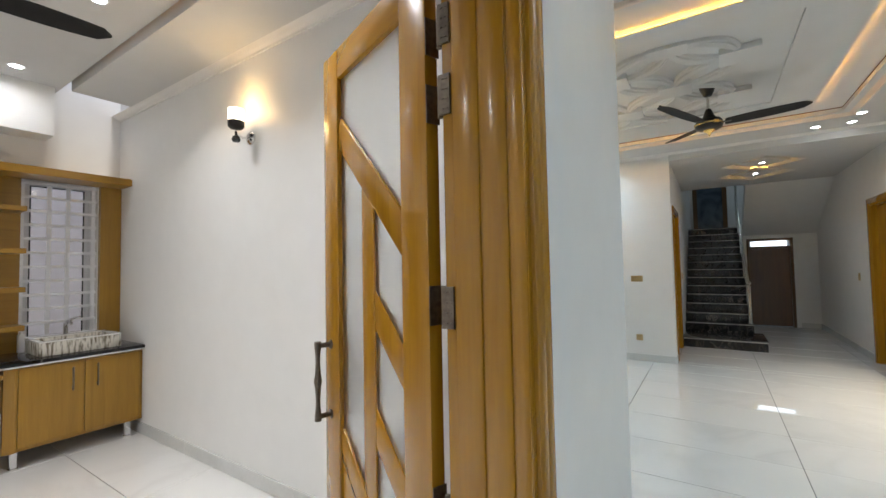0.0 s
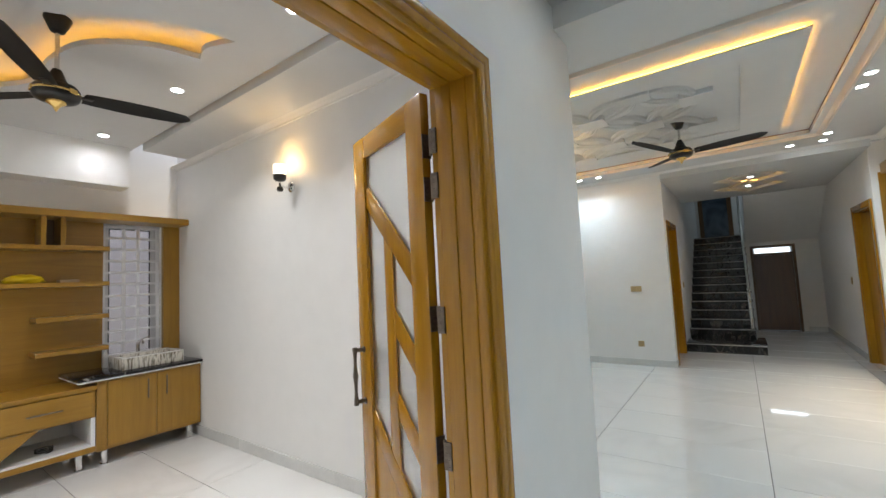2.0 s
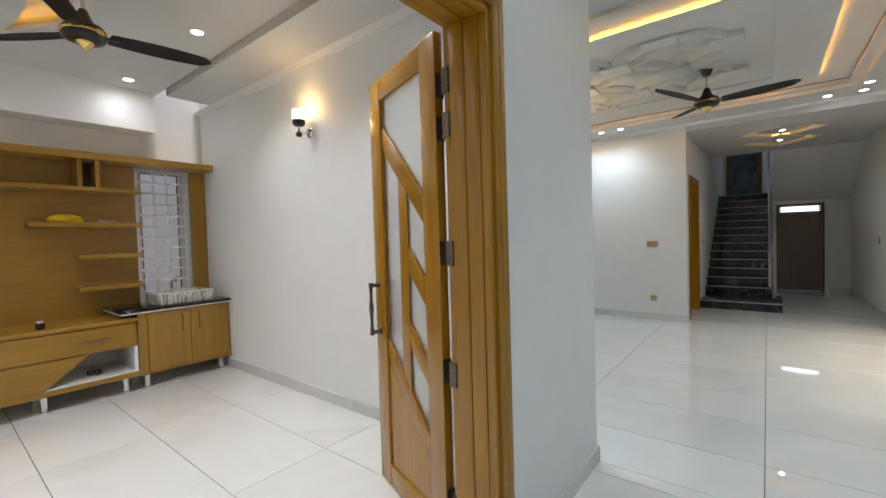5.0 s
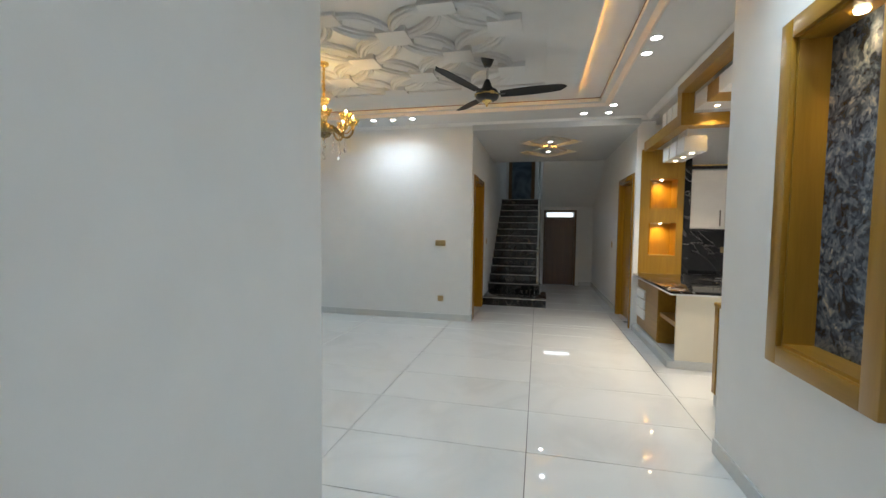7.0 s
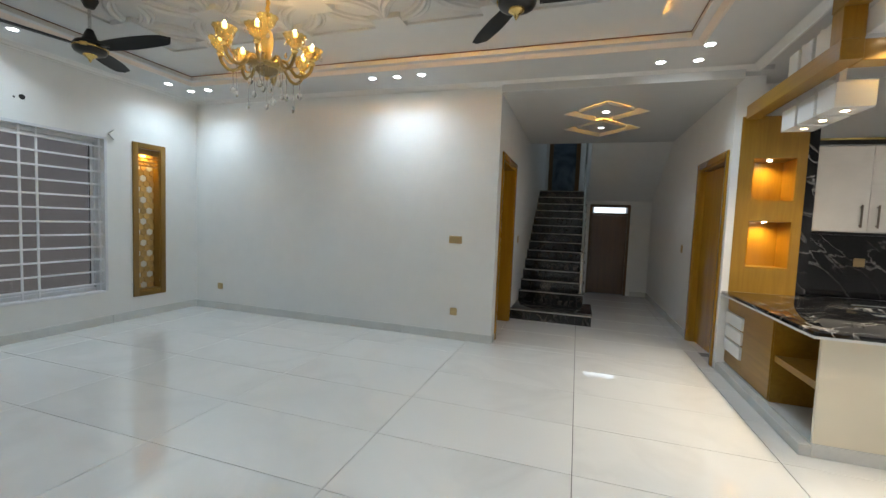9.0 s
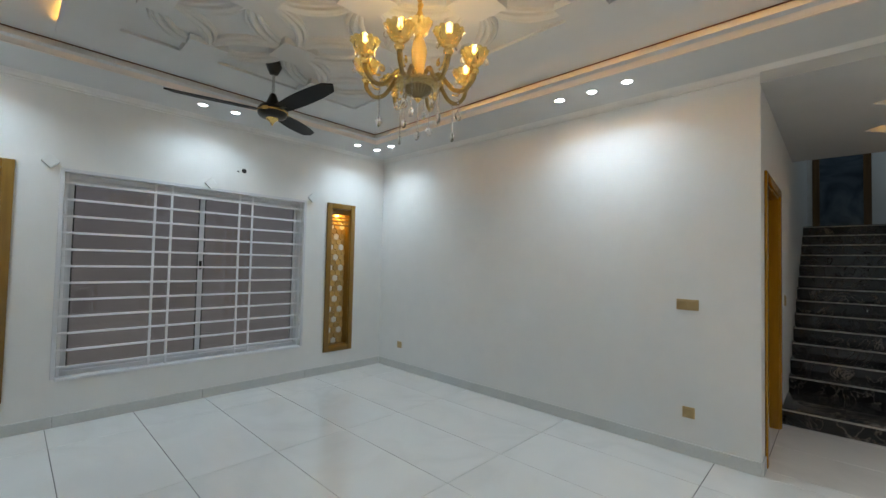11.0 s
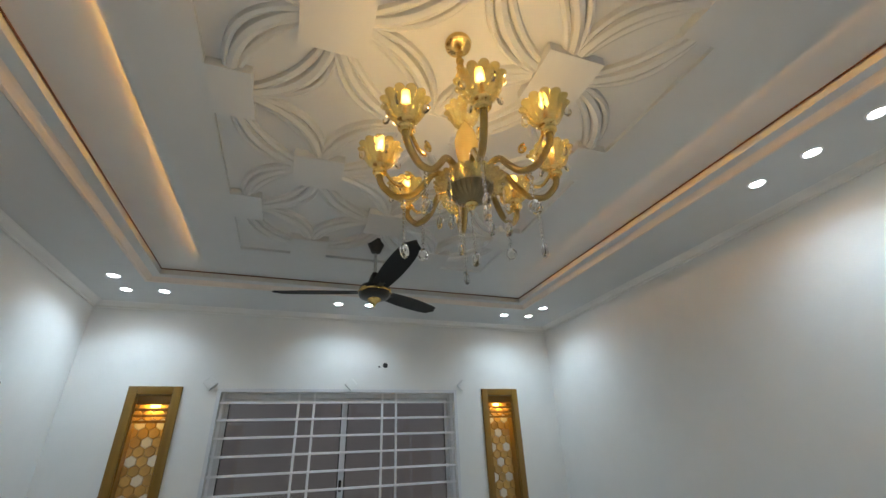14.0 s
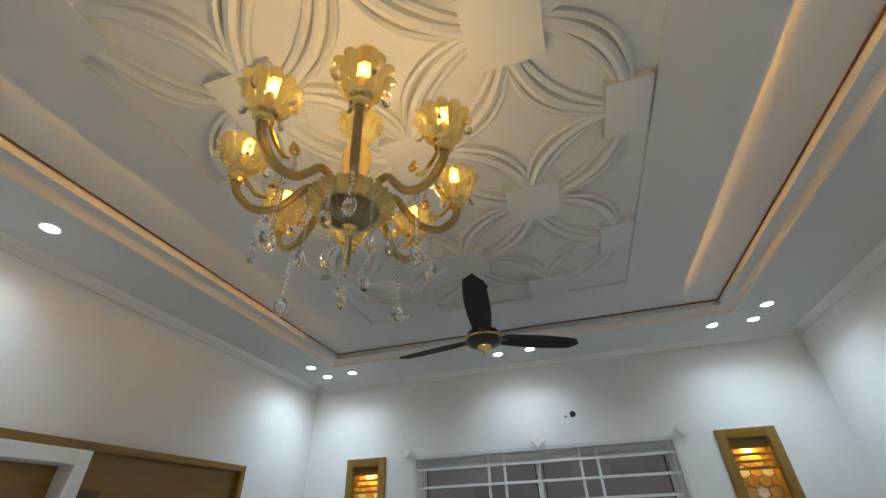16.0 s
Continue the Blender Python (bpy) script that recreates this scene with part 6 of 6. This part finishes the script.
ctr = thing("breakfast_counter", "cream and oak breakfast counter with white drawers", "counter")
part("end_panel", bev(boxes((2.105, 2.66, 5.245, 5.27, 0.085, 0.755)), 0.002), CREAM, ctr, "cream gloss end panel")
part("end_plinth", bev(boxes((2.10, 2.67, 5.235, 5.272, 0.0, 0.085)), 0.002), SKIRT, ctr, "tiled plinth")
part("side_plinth", bev(boxes((2.035, 2.105, 5.24, 6.899, 0.0, 0.075)), 0.004), SKIRT, ctr, "pale tiled kerb")
part("floor_board", boxes((2.105, 2.64, 5.27, 6.899, 0.0, 0.085)), SKIRT, ctr)
part("inner_panel", boxes((2.62, 2.64, 5.272, 6.899, 0.086, 0.755)), DARKWOOD, ctr)
part("drawer_body", boxes((2.118, 2.618, 5.90, 6.895, 0.086, 0.755)), UNITWOOD_Y, ctr)
part("side_panel", bev(boxes((2.104, 2.1175, 5.90, 6.46, 0.10, 0.755)), 0.002), UNITWOOD_Y, ctr)
part("side_panel", bev(boxes((2.104, 2.1175, 6.46, 6.89, 0.10, 0.22)), 0.002), UNITWOOD_Y, ctr)
part("side_panel", bev(boxes((2.104, 2.1175, 6.46, 6.89, 0.625, 0.755)), 0.002), UNITWOOD_Y, ctr)
for k in range(3):
    z = 0.228 + 0.134 * k
    part("drawer_front", bev(boxes((2.088, 2.1172, 6.475, 6.88, z, z + 0.112)), 0.003), WHITELAM, ctr, "white drawer front")
part("shelf", bev(boxes((2.13, 2.618, 5.274, 5.898, 0.405, 0.455)), 0.003), UNITWOOD_Y, ctr)
gt = thing("granite_worktop", "polished black granite worktop with a pale edge line", "worktop")
part("bar_slab", bev(prism([(2.035, 6.895), (2.035, 5.20), (2.06, 5.19), (2.74, 5.17), (2.80, 5.27), (2.80, 6.64), (2.78, 6.895)], 0.772, 0.80), 0.004, 2), GRANITE, gt, "", True)
part("bar_edge", prism([(2.037, 6.894), (2.037, 5.202), (2.062, 5.192), (2.738, 5.172), (2.79, 5.27), (2.79, 6.64), (2.775, 6.894)], 0.7555, 0.7717), WHITELAM, gt, "pale lower edge")
part("wall_slab", bev(boxes((2.667, 5.2, 6.66, 7.318, 0.735, 0.7712)), 0.004, 2), GRANITE, gt, "", True)
part("splashback", boxes((2.667, 5.2, 7.306, 7.3195, 0.772, 1.40)), GRANITE, gt, "veined black splashback")
part("pillar_slab", boxes((2.6665, 2.745, 6.96, 7.27, 0.80, 2.42)), GRANITE, gt, "narrow black granite strip")
solid("socket", bev(boxes((3.26, 3.35, 7.295, 7.3055, 1.09, 1.175)), 0.003), GOLDPLATE, "gold socket on the black splashback", "socket")
solid("hob", bev(boxes((3.0, 3.75, 6.76, 7.2, 0.7715, 0.782)), 0.004), STEEL, "flat steel hob set into the black worktop", "hob")

low = thing("base_cabinet", "glossy navy base cabinets under the black worktop", "cabinet")
part("body", boxes((2.82, 5.2, 6.74, 7.31, 0.10, 0.734)), NAVY, low)
for k in range(4):
    d = part("door", bev(boxes((2.83 + 0.59 * k, 2.83 + 0.59 * k + 0.58, 6.722, 6.7398, 0.11, 0.725)), 0.003), NAVY, low)
    part("grip", boxes((2.83 + 0.59 * k + 0.02, 2.83 + 0.59 * k + 0.56, 6.716, 6.7218, 0.70, 0.715)), STEEL, d, "steel grip strip")


def upper_cabinet(x0, x1, lift):
    c = thing("upper_cabinet", "pearl-cream gloss wall cabinet with bronze handles", "cabinet", "kitchen wall cabinets")
    part("body", boxes((x0 + 0.001, x1 - 0.001, 6.985, 7.3195, 1.425, 2.22)), PEARL, c)
    if lift:
        for z0, z1 in ((1.43, 1.815), (1.82, 2.215)):
            d = part("door", bev(boxes((x0 + 0.003, x1 - 0.003, 6.966, 6.9845, z0, z1)), 0.002), PEARL, c)
            part("handle", tube([(x0 + 0.40, 6.945, z0 + 0.05), (x0 + 0.62, 6.945, z0 + 0.05)], 0.007, 8), BRONZE, d, "", True)
    else:
        m = (x0 + x1) / 2
        for a, b in ((x0 + 0.003, m - 0.0015), (m + 0.0015, x1 - 0.003)):
            d = part("door", bev(boxes((a, b, 6.966, 6.9845, 1.43, 2.215)), 0.002), PEARL, c)
            xh = b - 0.06 if a < m - 0.01 else a + 0.06
            hd = tube([(xh, 6.94, 1.47), (xh, 6.94, 1.68)], 0.008, 8)
            for z in (1.49, 1.66):
                tube([(xh, 6.966, z), (xh, 6.94, z)], 0.006, 8, hd)
            part("handle", hd, BRONZE, d, "dark bronze bar handle", True)
    part("light_rail", boxes((x0, x1, 6.968, 7.30, 1.40, 1.4245)), BLACK, c, "black lower rail")
    return c


upper_cabinet(2.748, 3.58, False)
upper_cabinet(3.582, 4.40, True)
upper_cabinet(4.402, 5.2, False)
cor = thing("cabinet_cornice", "black and gold cornice strip above the wall cabinets", "cornice")
part("black_strip", boxes((2.748, 5.2, 6.98, 7.31, 2.222, 2.285)), BLACK, cor)
part("steel_strip", boxes((2.748, 5.2, 6.96, 7.30, 2.2205, 2.2315)), STEEL, cor)
part("gold_strip", boxes((2.748, 5.2, 6.962, 6.9795, 2.275, 2.293)), GILT, cor, "gold strip")

con = thing("low_console", "white console with an oak top and a deep open slot", "console")
part("front", bev(boxes((2.135, 2.15, 3.60, 3.99, 0.10, 0.80), (2.135, 2.15, 4.255, 4.325, 0.10, 0.80), (2.135, 2.15, 3.99, 4.255, 0.10, 0.20), (2.135, 2.15, 3.99, 4.255, 0.69, 0.80)), 0.001), WHITELAM, con, "white front")
part("slot_lining", boxes((2.15, 2.40, 3.975, 3.99, 0.185, 0.705), (2.15, 2.40, 4.255, 4.27, 0.185, 0.705), (2.385, 2.40, 3.99, 4.255, 0.185, 0.705), (2.15, 2.385, 3.99, 4.255, 0.185, 0.20), (2.15, 2.385, 3.99, 4.255, 0.69, 0.705)), DARKWOOD, con, "dark slot lining")
part("body", boxes((2.15, 2.55, 3.60, 3.974, 0.10, 0.80)), WHITELAM, con)
part("end_board", bev(boxes((2.125, 2.55, 4.326, 4.385, 0.10, 0.80)), 0.003), UNITWOOD, con, "oak end board")
part("top", bev(boxes((2.12, 2.56, 3.59, 4.39, 0.801, 0.832)), 0.003), UNITWOOD_Y, con, "oak top")
part("plinth", bev(boxes((2.14, 2.54, 3.60, 4.375, 0.0, 0.10)), 0.002), SKIRT, con, "tiled plinth")
